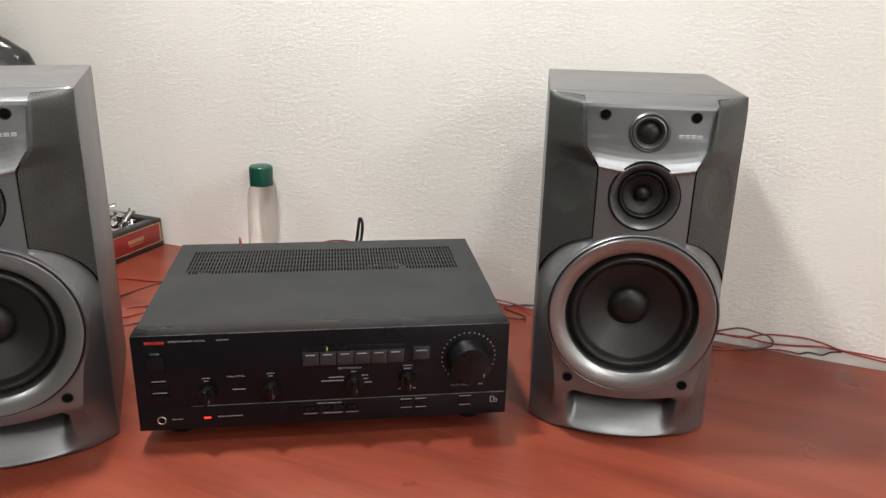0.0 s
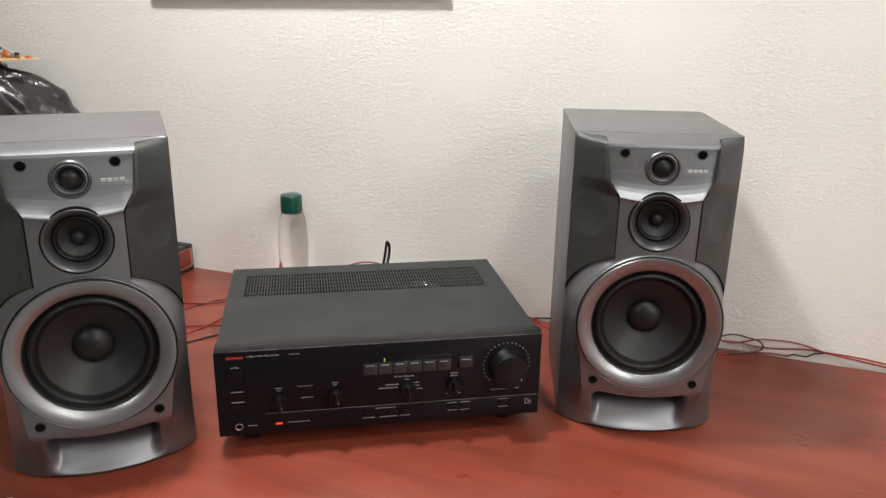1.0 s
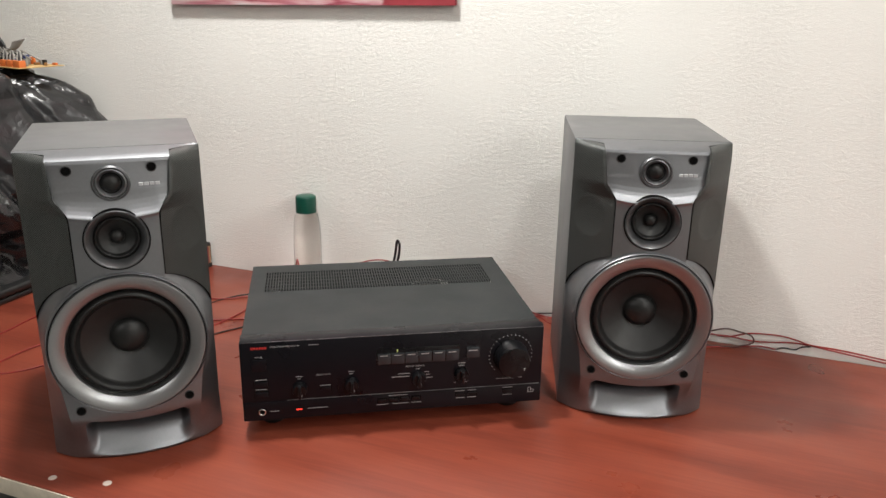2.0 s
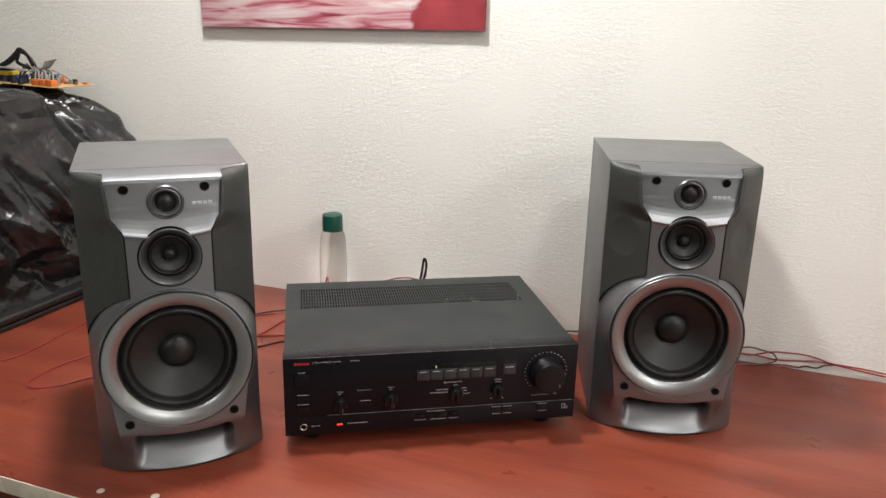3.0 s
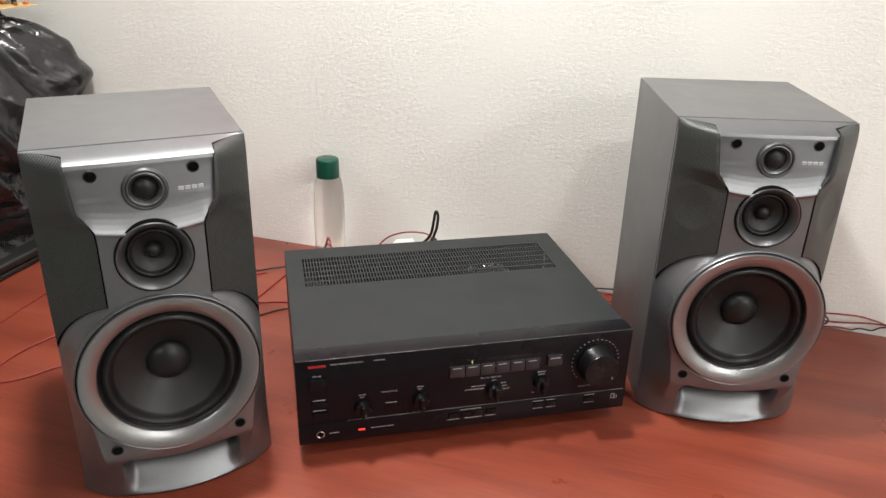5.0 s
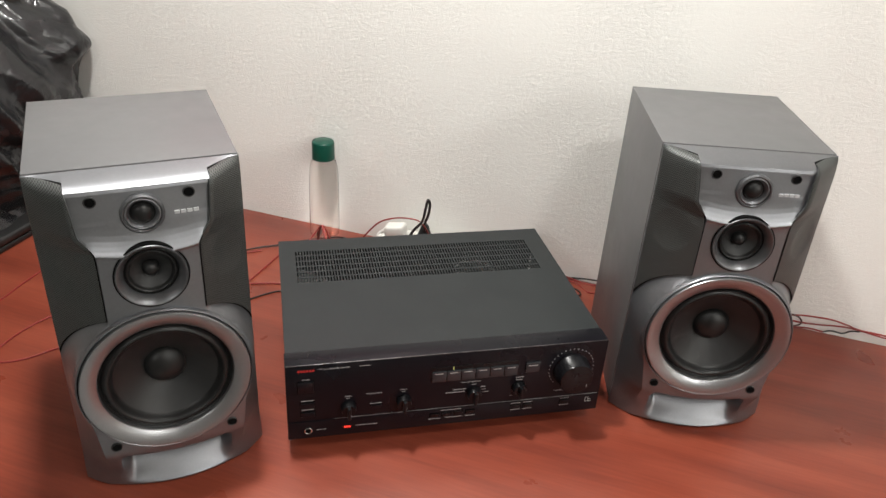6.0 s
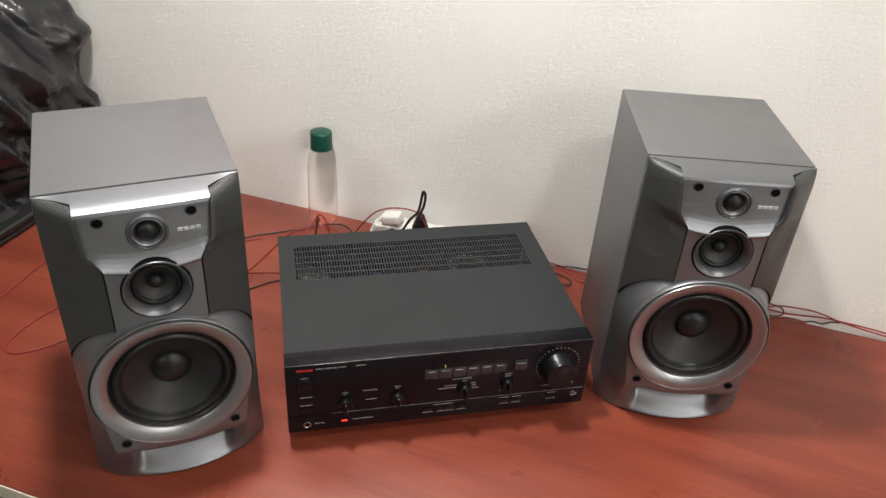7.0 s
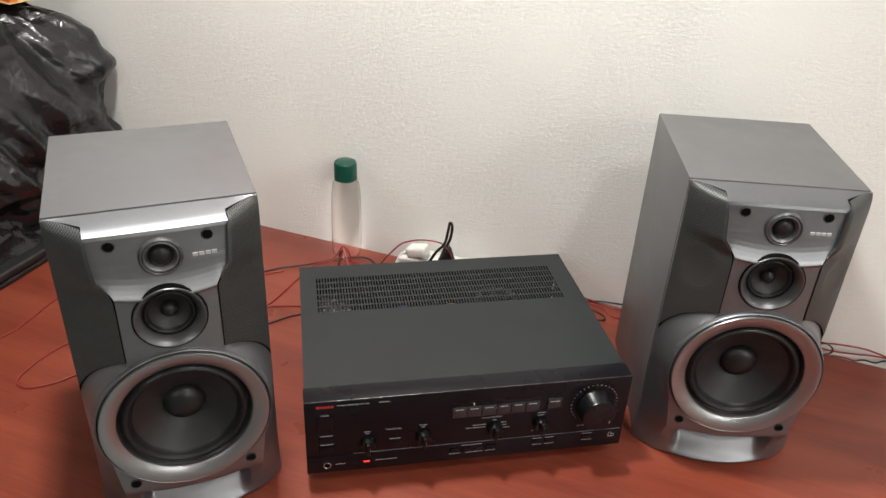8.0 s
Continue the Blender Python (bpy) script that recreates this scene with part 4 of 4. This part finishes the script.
# ---- the wrapped set in the corner ----
def bag_mesh():
    """A bulky square thing under a crumpled black bag: rings of a rounded plan, pulled in over the top."""
    prof = [(0.752, -1.004, 0.500), (0.760, -1.012, 0.500), (0.80, -1.004, 0.495), (0.90, -1.006, 0.485), (1.00, -1.026, 0.475), (1.06, -1.038, 0.462), (1.09, -1.046, 0.455),
            (1.117, -1.049, 0.435), (1.14, -1.058, 0.42), (1.16, -1.074, 0.39), (1.172, -1.100, 0.36), (1.175, -1.16, 0.32), (1.176, -1.22, 0.27)]
    levels = []
    for (a, b) in zip(prof, prof[1:]):
        k = max(2, int((Vector(b) - Vector(a)).length / 0.0048))
        levels += [tuple(p + (q - p) * i / k for p, q in zip(a, b)) for i in range(k)]
    levels.append(prof[-1])
    rnd = random.Random(21)
    folds = []
    for k in range(11):        # flat facets that meet in sharp creases
        folds.append((Vector((rnd.uniform(-1, 1), rnd.uniform(-1, 1), rnd.uniform(-1, 1))).normalized(), 3.5 * 1.24 ** k, rnd.random()))
    bm = bmesh.new()
    rings, n = [], 480
    for z, s1, o1 in levels:
        s0, o0 = -1.64 + (-1.004 - s1) * -0.5, 0.012 + (0.5 - o1) * 0.25
        cs, co, hs, ho, rc = (s0 + s1) / 2, (o0 + o1) / 2, (s1 - s0) / 2, (o1 - o0) / 2, 0.035
        ring = []
        a, b = hs - rc, ho - rc
        for i in range(n):
            d = 4.0 * i / n            # four sides, each with its corner
            side, f = int(d), d - int(d)
            la = (b, a, b, a)[side] * 2
            lc = rc * math.pi / 2
            t = f * (la + lc)
            if t < la:
                p, q = Vector((rc, t - la / 2)), Vector((1, 0))
                p.x += (a, b, a, b)[side]
            else:
                g = (t - la) / rc
                q = Vector((math.cos(g), math.sin(g)))
                p = Vector(((a, b, a, b)[side], la / 2)) + q * rc
            for _ in range(side):
                p, q = Vector((-p.y, p.x)), Vector((-q.y, q.x))
            ring.append((cs + p.x, co + p.y, z, q))
        rings.append(ring)
    verts = []
    for j, ring in enumerate(rings):
        row = []
        for ps, po, z, nrm in ring:
            q = Vector((ps * 1.1 + po * 0.6, po * 1.0, z))
            warp = noise.noise_vector(q * 5.0) * 0.05
            f1 = 1 - 2.0 * abs(noise.noise((q + warp) * 7.0))
            where = max(0.0, min(1.0, 0.5 + 2.4 * noise.noise(q * 5.0 + Vector((2, 5, 3)))))
            crease = 0.0
            for d, f, shift in folds:
                t = (d.dot(q + warp * 0.8) * f + shift) % 1.0
                crease += (abs(2 * t - 1) - 0.5) / f * (where if f > 10 else 1.0)
            amp_d = 0.022 * f1 + 0.13 * crease - 0.024
            fade = min(1.0, max(0.0, (z - 0.750) / 0.05))
            amp_d *= 0.25 + 0.75 * fade
            zz = z + (0.010 * f1 + 0.10 * crease if z > 1.15 else 0.0)
            off = max(0.004, po + nrm.y * amp_d)
            row.append(bm.verts.new(on_wall(ps + nrm.x * amp_d, off, zz)))
        verts.append(row)
    for a, b in zip(verts, verts[1:]):
        for i in range(n):
            bm.faces.new((a[i], a[(i + 1) % n], b[(i + 1) % n], b[i]))
    bm.faces.new(verts[-1])
    return bm


bag = thing("wrapped_set", pose(0, 0, 0), "bulky set under a crumpled black plastic bag on a black base", "wrapped set")
part("plastic_bag", bag_mesh(), BAG, bag, "crumpled shiny black bin bag", angle=24)
base = box(-1.63, -1.002, -0.515, -0.02, 0.0, 0.012, 0.004, 3)
box(-1.63, -1.0, -0.520, -0.018, 0.013, 0.030, 0.006, 3, base)
part("base_tray", base, BLACK, bag, "black plastic base", at=WALL_M @ Matrix.Translation((0, 0, ZD)))

# circuit board with loose parts lying on the bag
BZ = 1.184
brd = thing("circuit_board", Matrix.Translation(on_wall(-1.245, 0.085, BZ)) @ Matrix.Rotation(WALL_A + radians(-9), 4, "Z"), "tan circuit board full of parts lying on the wrapped set", "circuit board")
part("board", box(-0.150, 0.150, -0.055, 0.055, 0.0, 0.0016, 0.0003), PCB_EDGE, brd, "tan board")
rnd = random.Random(4)
for x in (0.086, 0.110, 0.135):
    t = part("terminal_block", box(x - 0.011, x + 0.011, -0.050, -0.034, 0.0018, 0.016, 0.001), ORANGE, brd, "orange terminal block")
    for k in (-0.006, 0.0, 0.006):
        part("loose_wire", tube([(x + k, -0.042, 0.014), (x + k - 0.003, -0.038, 0.025), (x + k * 0.3 - 0.015, -0.030, 0.034), (x - 0.045, -0.02, 0.033)], 0.0019, 6, 5), WIRE_GREY if k else WIRE_BLACK, t)
for k in range(30):
    x, y = rnd.uniform(-0.14, 0.072), rnd.uniform(-0.050, 0.035)
    h, r = rnd.uniform(0.010, 0.024), rnd.uniform(0.004, 0.0075)
    part("capacitor", turned([(0, 0.0018), (r, 0.0018), (r, h), (r - 0.0008, h + 0.0008), (0, h + 0.0006)], 18), rnd.choice((BLUE, BLUE, BLACK, BLACK, BLUE)), brd, at=pose(x, y, 0))
for k in range(26):
    x, y = rnd.uniform(-0.05, 0.140), rnd.uniform(-0.030, 0.045)
    w, h = rnd.uniform(0.003, 0.006), rnd.uniform(0.006, 0.020)
    part("component", box(-w, w, -w * 0.7, w * 0.7, 0.0018, h, 0.0006), rnd.choice((BLACK, BLACK, BLUE, WIRE_GREY, ORANGE, BOARD, BLACK)), brd, at=pose(x, y, 0, 0, 0, rnd.uniform(0, 90)))
for k in range(8):
    x, y = rnd.uniform(-0.06, 0.05), rnd.uniform(-0.03, 0.03)
    part("loose_wire", tube([(x, y, 0.012), (x + 0.012, y + 0.006, rnd.uniform(0.024, 0.036)), (x + rnd.uniform(0.03, 0.05), y - 0.008, rnd.uniform(0.026, 0.044)), (x + rnd.uniform(0.06, 0.08), y, 0.014)], 0.0016, 6, 6), rnd.choice((WIRE_GREY, WIRE_GREY, WIRE_BLACK)), brd)
part("coil", box(-0.075, -0.035, -0.035, -0.005, 0.0018, 0.032, 0.003), BLACK, brd)
part("tape", box(-0.076, -0.034, -0.036, -0.004, 0.016, 0.027, 0.002), YELLOW, brd, "yellow tape")
part("resistor_block", box(-0.130, -0.100, -0.050, -0.036, 0.0018, 0.014, 0.002), ORANGE, brd)
for k in range(7):
    y = -0.045 + k * 0.0026
    part("ribbon_strand", tube([(-0.16, y, 0.016), (-0.11, y, 0.028 + 0.0006 * k), (-0.03, y + 0.004, 0.034), (0.04, y + 0.01, 0.030), (0.085, y + 0.015, 0.036), (0.098 + 0.003 * k, y + 0.02, 0.054 + 0.001 * k)], 0.0014, 6, 6), WIRE_GREY, brd, "grey wire of a ribbon")
for k in range(3):
    part("cable_loop", tube([(-0.15, 0.01, 0.025), (-0.10, 0.012, 0.038 + 0.003 * k), (-0.060, 0.01, 0.056 + 0.004 * k), (-0.040, 0.008, 0.068 + 0.003 * k), (-0.016, 0.01, 0.060), (-0.006 + 0.005 * k, 0.012, 0.036), (-0.03, 0.014, 0.034), (-0.065, 0.014, 0.044), (-0.055, 0.014, 0.062)], 0.0042, 8, 6), WIRE_BLACK, brd, "thick black cable")
clip = thing("metal_bracket", Matrix.Translation(on_wall(-1.125, 0.245, 1.176)) @ Matrix.Rotation(WALL_A + radians(95), 4, "Z"), "pale grey metal bracket lying on the wrapped set", "bracket")
part("bar", box(-0.045, 0.045, -0.006, 0.006, 0.0, 0.004, 0.0008), WHITE_PLASTIC, clip)
part("lug", box(-0.040, -0.028, -0.010, 0.010, 0.004, 0.012, 0.001), STEEL, clip)


# ---- the open case of fittings ----
case = thing("tin_case", WALL_M @ Matrix.Translation((-0.846, -0.116, ZD)), "black case with a dark red gold-lined panel, holding chrome fittings", "case")
CW, CD, CH = 0.084, 0.104, 0.060
rim = box(-CW, CW, -CD, CD, 0.0, 0.012, 0.003)
for a in ((-CW, CW, -CD, -CD + 0.022), (-CW, CW, CD - 0.022, CD), (-CW, -CW + 0.022, -CD + 0.0225, CD - 0.0225), (CW - 0.022, CW, -CD + 0.0225, CD - 0.0225)):
    box(a[0], a[1], a[2], a[3], 0.0125, CH, 0.004, 3, rim)
part("case_body", rim, BLACK, case, "black case body with a sunken top")
part("red_panel", box(CW - 0.001, CW + 0.0010, -CD + 0.010, CD - 0.012, 0.012, CH - 0.008, 0.0004), CASE_RED, case, "dark red side panel")
fr = bmesh.new()
for a in ((-CD + 0.010, CD - 0.012, 0.0115, 0.0128), (-CD + 0.010, CD - 0.012, CH - 0.0088, CH - 0.0075), (CD - 0.0072, CD - 0.012, 0.012, CH - 0.008), (-CD + 0.010, -CD + 0.0112, 0.012, CH - 0.008)):
    box(CW, CW + 0.0016, a[0], a[1], a[2], a[3], bm=fr)
part("gold_frame", fr, GOLD, case, "thin gold frame line")
nm = bmesh.new()
for k in range(7):
    box(CW, CW + 0.0015, 0.006 + k * 0.0062, 0.0108 + k * 0.0062, 0.029, 0.0365, 0.0003, 1, nm)
box(CW, CW + 0.0015, 0.008, 0.046, 0.0245, 0.0258, bm=nm)
part("name_bars", nm, GOLD, case, "gold maker's name as plain bars")


def fitting(kind, m):
    ob = thing("metal_fitting", m, "small bright chrome metal fitting heaped in the case", "metal fitting", "chrome fittings")
    if kind == 0:
        part("shank", turned([(0, 0), (0.006, 0), (0.006, 0.024), (0.0075, 0.025), (0.0075, 0.029), (0, 0.030)], 20), STEEL, ob)
    elif kind == 1:
        part("ring", turned([(0.006, 0), (0.012, 0), (0.013, 0.002), (0.012, 0.006), (0.006, 0.006)], 24, close=True), STEEL, ob)
    elif kind == 2:
        b = box(-0.012, 0.012, -0.007, 0.007, 0, 0.002, 0.0005)
        box(-0.012, -0.010, -0.007, 0.007, 0.0022, 0.028, 0.0005, 1, b)
        box(-0.0098, 0.010, -0.007, 0.007, 0.026, 0.028, 0.0005, 1, b)
        part("bracket", b, STEEL, ob)
    else:
        part("wheel", turned([(0, 0), (0.011, 0), (0.012, 0.003), (0.007, 0.005), (0.007, 0.011), (0.010, 0.012), (0.010, 0.015), (0, 0.016)], 24), STEEL, ob)
    return ob


rnd = random.Random(11)
for k in range(34):
    spread = 1.0 if k < 20 else 0.75
    s, o = -0.842 + spread * rnd.uniform(-0.044, 0.046), 0.098 + spread * rnd.uniform(-0.060, 0.066)
    z = ZD + 0.016 + (0.0 if k < 10 else 0.020 if k < 20 else 0.036 if k < 28 else 0.050)
    fitting(k % 4, Matrix.Translation(on_wall(s, o, z)) @ pose(0, 0, 0, rnd.uniform(-70, 70) if k > 5 else 0, rnd.uniform(-50, 50) if k > 5 else 0, rnd.uniform(0, 360)))
for kind, ds, do, dz, ax, ay, az in ((3, 0.0, 0.0, 0.044, 15, 0, 0), (1, 0.012, 0.016, 0.050, 30, 10, 0), (0, -0.014, 0.010, 0.050, 60, 0, 40), (3, 0.004, -0.012, 0.056, -20, 20, 0),
                                     (2, -0.002, 0.002, 0.068, 6, -8, 25), (0, 0.016, -0.004, 0.060, -30, 35, 0), (1, -0.016, -0.010, 0.066, 50, 0, 60)):
    fitting(kind, Matrix.Translation(on_wall(-0.824 + ds, 0.072 + do, ZD + dz)) @ pose(0, 0, 0, ax, ay, az))
fitting(2, Matrix.Translation(on_wall(-0.835, 0.120, ZD + 0.060)) @ pose(0, 0, 0, -12, 8, 75))
fitting(1, Matrix.Translation(on_wall(-0.842, 0.128, ZD + 0.058)) @ pose(0, 0, 0, 60, 8, 130))
fitting(0, Matrix.Translation(on_wall(-0.860, 0.110, ZD + 0.056)) @ pose(0, 0, 0, 25, -10, 30))
fitting(2, Matrix.Translation(on_wall(-0.850, 0.085, ZD + 0.062)) @ pose(0, 0, 0, 4, 0, 20))
fitting(0, Matrix.Translation(on_wall(-0.815, 0.075, ZD + 0.052)) @ pose(0, 0, 0, 20, 12, 0))
fitting(3, Matrix.Translation(on_wall(-0.805, 0.055, ZD + 0.046)) @ pose(0, 0, 0, -24, 10, 0))


# ---- cables ----
def cable(points, r, mat, label, name="speaker_cable", category="cable", wall=False, flat=1.0):
    pts = [on_wall(*p) for p in points] if wall else points
    ob = new(name, finish(name, tube(pts, r, 8, 7, flat), mat, 60))
    return tagged(ob, label, category, "loose cables")


ZW = ZD + 0.0014
RED_L, BLK_L = "thin red speaker wire lying loose on the desk", "thin black speaker wire lying loose on the desk"
cable([(-0.43, 1.13, 0.80), (-0.40, 1.22, 0.76), (-0.35, 1.35, ZW), (-0.281, 1.409, ZW), (-0.204, 1.422, ZW + 0.002), (-0.142, 1.441, ZW), (-0.09, 1.433, ZW + 0.004), (-0.068, 1.400, ZW), (-0.055, 1.30, ZW), (-0.06, 1.185, 0.80)], 0.0015, WIRE_BLACK, BLK_L)
cable([(-0.41, 1.13, 0.80), (-0.38, 1.20, 0.75), (-0.32, 1.25, ZW), (-0.272, 1.299, ZW), (-0.242, 1.345, ZW), (-0.214, 1.388, ZW), (-0.180, 1.424, ZW + 0.003), (-0.12, 1.425, ZW + 0.004), (-0.085, 1.38, ZW), (-0.08, 1.185, 0.80)], 0.0015, WIRE_RED, RED_L)
cable([(-0.44, 1.10, 0.80), (-0.38, 1.25, ZW), (-0.33, 1.285, ZW), (-0.272, 1.286, ZW), (-0.217, 1.279, ZW), (-0.16, 1.25, ZW), (-0.14, 1.185, 0.79)], 0.0015, WIRE_RED, RED_L)
cable([(-0.44, 1.09, 0.79), (-0.37, 1.19, ZW), (-0.31, 1.215, ZW), (-0.268, 1.237, ZW), (-0.218, 1.255, ZW), (-0.15, 1.24, ZW), (-0.12, 1.185, 0.79)], 0.0015, WIRE_BLACK, BLK_L)
cable([(-0.86, 1.13, ZW), (-0.76, 1.205, ZW), (-0.708, 1.247, ZW), (-0.680, 1.290, ZW), (-0.654, 1.345, ZW), (-0.60, 1.43, ZW), (-0.50, 1.47, ZW), (-0.40, 1.43, ZW), (-0.31, 1.40, ZW), (-0.25, 1.405, ZW)], 0.0015, WIRE_RED, RED_L)
cable([(-0.50, 1.30, ZW), (-0.572, 1.240, ZW), (-0.612, 1.204, ZW), (-0.640, 1.165, ZW), (-0.655, 1.126, ZW), (-0.638, 1.106, ZW), (-0.60, 1.112, ZW), (-0.555, 1.135, ZW), (-0.47, 1.16, ZW), (-0.43, 1.13, 0.77)], 0.0015, WIRE_RED, RED_L)
# behind the bottle's foot and the amplifier
cable([(-0.472, 0.13, ZW), (-0.477, 0.10, 0.759), (-0.476, 0.10, 0.777), (-0.469, 0.10, 0.783), (-0.466, 0.12, 0.77), (-0.463, 0.16, ZW), (-0.44, 0.25, 0.77)], 0.0015, WIRE_BLACK, BLK_L, wall=True)
cable([(-0.500, 0.16, ZW), (-0.480, 0.105, 0.776), (-0.467, 0.10, 0.794), (-0.454, 0.10, 0.778), (-0.441, 0.11, 0.746), (-0.42, 0.17, ZW), (-0.41, 0.25, 0.77)], 0.0015, WIRE_RED, RED_L, wall=True)
cable([(-0.44, 0.20, ZW), (-0.415, 0.10, ZW), (-0.407, 0.075, 0.748), (-0.385, 0.075, 0.781), (-0.360, 0.075, 0.811), (-0.336, 0.075, 0.825), (-0.312, 0.075, 0.832), (-0.288, 0.075, 0.834), (-0.274, 0.072, 0.828), (-0.262, 0.06, 0.80), (-0.255, 0.06, 0.775)], 0.0015, WIRE_RED, "thin red wire bowed up over the socket strip", wall=True)
cable([(-0.370, 0.12, ZW + 0.01), (-0.345, 0.085, 0.767), (-0.325, 0.075, 0.780), (-0.306, 0.075, 0.780), (-0.288, 0.075, 0.811), (-0.272, 0.075, 0.833), (-0.2665, 0.075, 0.860), (-0.2640, 0.075, 0.877), (-0.2610, 0.075, 0.879), (-0.2590, 0.073, 0.868), (-0.2625, 0.070, 0.845), (-0.2690, 0.066, 0.826), (-0.2720, 0.060, 0.806)], 0.0027, WIRE_BLACK, "black mains cable looped above the socket strip", "mains_cable", wall=True)
cable([(-0.30, 0.16, 0.80), (-0.32, 0.11, 0.785), (-0.338, 0.09, 0.772), (-0.35, 0.10, ZW + 0.003), (-0.38, 0.14, ZW + 0.002)], 0.0027, WIRE_BLACK, "black mains cable behind the amplifier", "mains_cable", wall=True)

# beside and behind the other loudspeaker
cable([(-0.128, 1.184, 0.80), (-0.135, 1.225, 0.842), (-0.141, 1.252, 0.8635), (-0.143, 1.262, 0.862), (-0.147, 1.280, 0.835), (-0.152, 1.315, 0.768), (-0.165, 1.355, ZW), (-0.21, 1.37, ZW)], 0.0016, WIRE_RED, "thin red wire bowed up behind the amplifier")
BUN = "thin red and black speaker wires tangled along the wall"
cable([(0.22, 0.035, 0.755), (0.29, 0.03, 0.757), (0.336, 0.020, 0.761), (0.370, 0.018, 0.772), (0.395, 0.016, 0.769), (0.415, 0.014, 0.764), (0.421, 0.014, 0.752), (0.404, 0.018, 0.744), (0.372, 0.025, ZW + 0.001), (0.335, 0.030, ZW), (0.26, 0.05, ZW)], 0.0015, WIRE_BROWN, BUN, wall=True)
cable([(0.22, 0.03, 0.75), (0.29, 0.025, 0.757), (0.336, 0.018, 0.758), (0.375, 0.016, 0.756), (0.409, 0.014, 0.767), (0.438, 0.012, 0.770), (0.469, 0.010, 0.770), (0.496, 0.009, 0.765), (0.516, 0.008, 0.760), (0.57, 0.006, 0.7575), (0.70, 0.006, 0.748), (0.95, 0.006, 0.742)], 0.0015, WIRE_RED, BUN, wall=True)
cable([(0.24, 0.025, 0.752), (0.31, 0.02, 0.755), (0.375, 0.013, 0.756), (0.416, 0.012, 0.753), (0.451, 0.010, 0.755), (0.486, 0.009, 0.760), (0.516, 0.007, 0.7585), (0.57, 0.010, 0.7545), (0.70, 0.010, 0.744), (0.95, 0.010, 0.7395)], 0.0015, WIRE_RED, BUN, wall=True)
cable([(0.22, 0.07, ZW), (0.30, 0.045, ZW), (0.335, 0.038, ZW), (0.378, 0.022, ZW), (0.423, 0.013, 0.744), (0.442, 0.012, 0.745), (0.460, 0.011, 0.743)], 0.0015, WIRE_RED, BUN, wall=True)
cable([(0.460, 0.011, 0.743), (0.473, 0.010, 0.748), (0.491, 0.009, 0.747), (0.503, 0.008, 0.754), (0.517, 0.008, 0.757)], 0.0014, WIRE_BLACK, BUN, wall=True)
cable([(0.14, 1.185, 0.80), (0.17, 1.25, 0.76), (0.23, 1.265, ZW), (0.29, 1.245, ZW), (0.33, 1.215, ZW), (0.345, 1.18, ZW), (0.40, 1.13, 0.77)], 0.0015, WIRE_RED, RED_L)
cable([(0.12, 1.185, 0.80), (0.16, 1.27, ZW + 0.01), (0.24, 1.28, ZW + 0.006), (0.31, 1.24, ZW + 0.004), (0.36, 1.205, ZW), (0.43, 1.15, 0.77)], 0.0015, WIRE_RED, RED_L)
cable([(0.10, 1.185, 0.80), (0.20, 1.23, ZW), (0.27, 1.20, ZW), (0.315, 1.17, ZW + 0.003), (0.325, 1.19, ZW), (0.30, 1.225, ZW), (0.33, 1.235, ZW), (0.40, 1.17, 0.76)], 0.0015, WIRE_BLACK, BLK_L)

# ---- socket strip with plugs ----
strip = thing("socket_strip", WALL_M @ Matrix.Translation((-0.285, -0.036, ZD)), "white socket strip with plugs lying against the wall", "socket strip")
part("strip_body", box(-0.085, 0.085, -0.026, 0.026, 0.0, 0.038, 0.006, 3), WHITE_PLASTIC, strip, "white plastic body")
for k in (-0.052, 0.0, 0.046):
    w = part("socket_well", turned([(0.0215, 0.038), (0.0215, 0.0405), (0.0195, 0.0408), (0.0190, 0.0386), (0, 0.0384)], 32), WHITE_PLASTIC, strip, at=pose(k, 0, 0))
plug = thing("white_plug", WALL_M @ Matrix.Translation((-0.333, -0.046, ZD + 0.040)) @ Matrix.Rotation(radians(-12), 4, "Y"), "white mains plug pushed into the socket strip", "plug")
pb = box(-0.020, 0.020, -0.014, 0.014, 0.0, 0.022, 0.005, 3)
part("plug_body", pb, WHITE_PLASTIC, plug)
part("cord", tube([(-0.018, 0, 0.010), (-0.032, -0.004, 0.006), (-0.045, -0.010, -0.012), (-0.052, -0.02, -0.034)], 0.0035, 10, 6), WHITE_PLASTIC, plug, "white cord")
plug2 = thing("black_plug", WALL_M @ Matrix.Translation((-0.274, -0.050, ZD + 0.0385)), "black mains plug standing in the socket strip", "plug")
part("plug_body", turned([(0, 0), (0.016, 0), (0.0165, 0.010), (0.012, 0.022), (0.0075, 0.036), (0.0045, 0.040), (0, 0.040)], 24), BLACK, plug2)
cable([(-0.20, 0.030, 0.760), (-0.17, 0.026, 0.765), (-0.12, 0.03, 0.750), (-0.05, 0.04, ZD + 0.005)], 0.0038, WHITE_PLASTIC, "white mains cord running behind the amplifier", "mains_cable", wall=True)

# ---- small marks ----
for x, y, r in ((-0.460, 0.786, 0.0052), (-0.387, 0.763, 0.0056)):
    ob = new("screw_cover", finish("screw_cover", turned([(0, 0.0003), (r * 0.7, 0.0009), (r, 0.0005), (r, 0.0)], 20), SPOT))
    ob.matrix_basis = pose(x, y, ZD + 0.0001)
    tagged(ob, "small pale round screw cover set in the desk top", "screw cover", "screw covers")
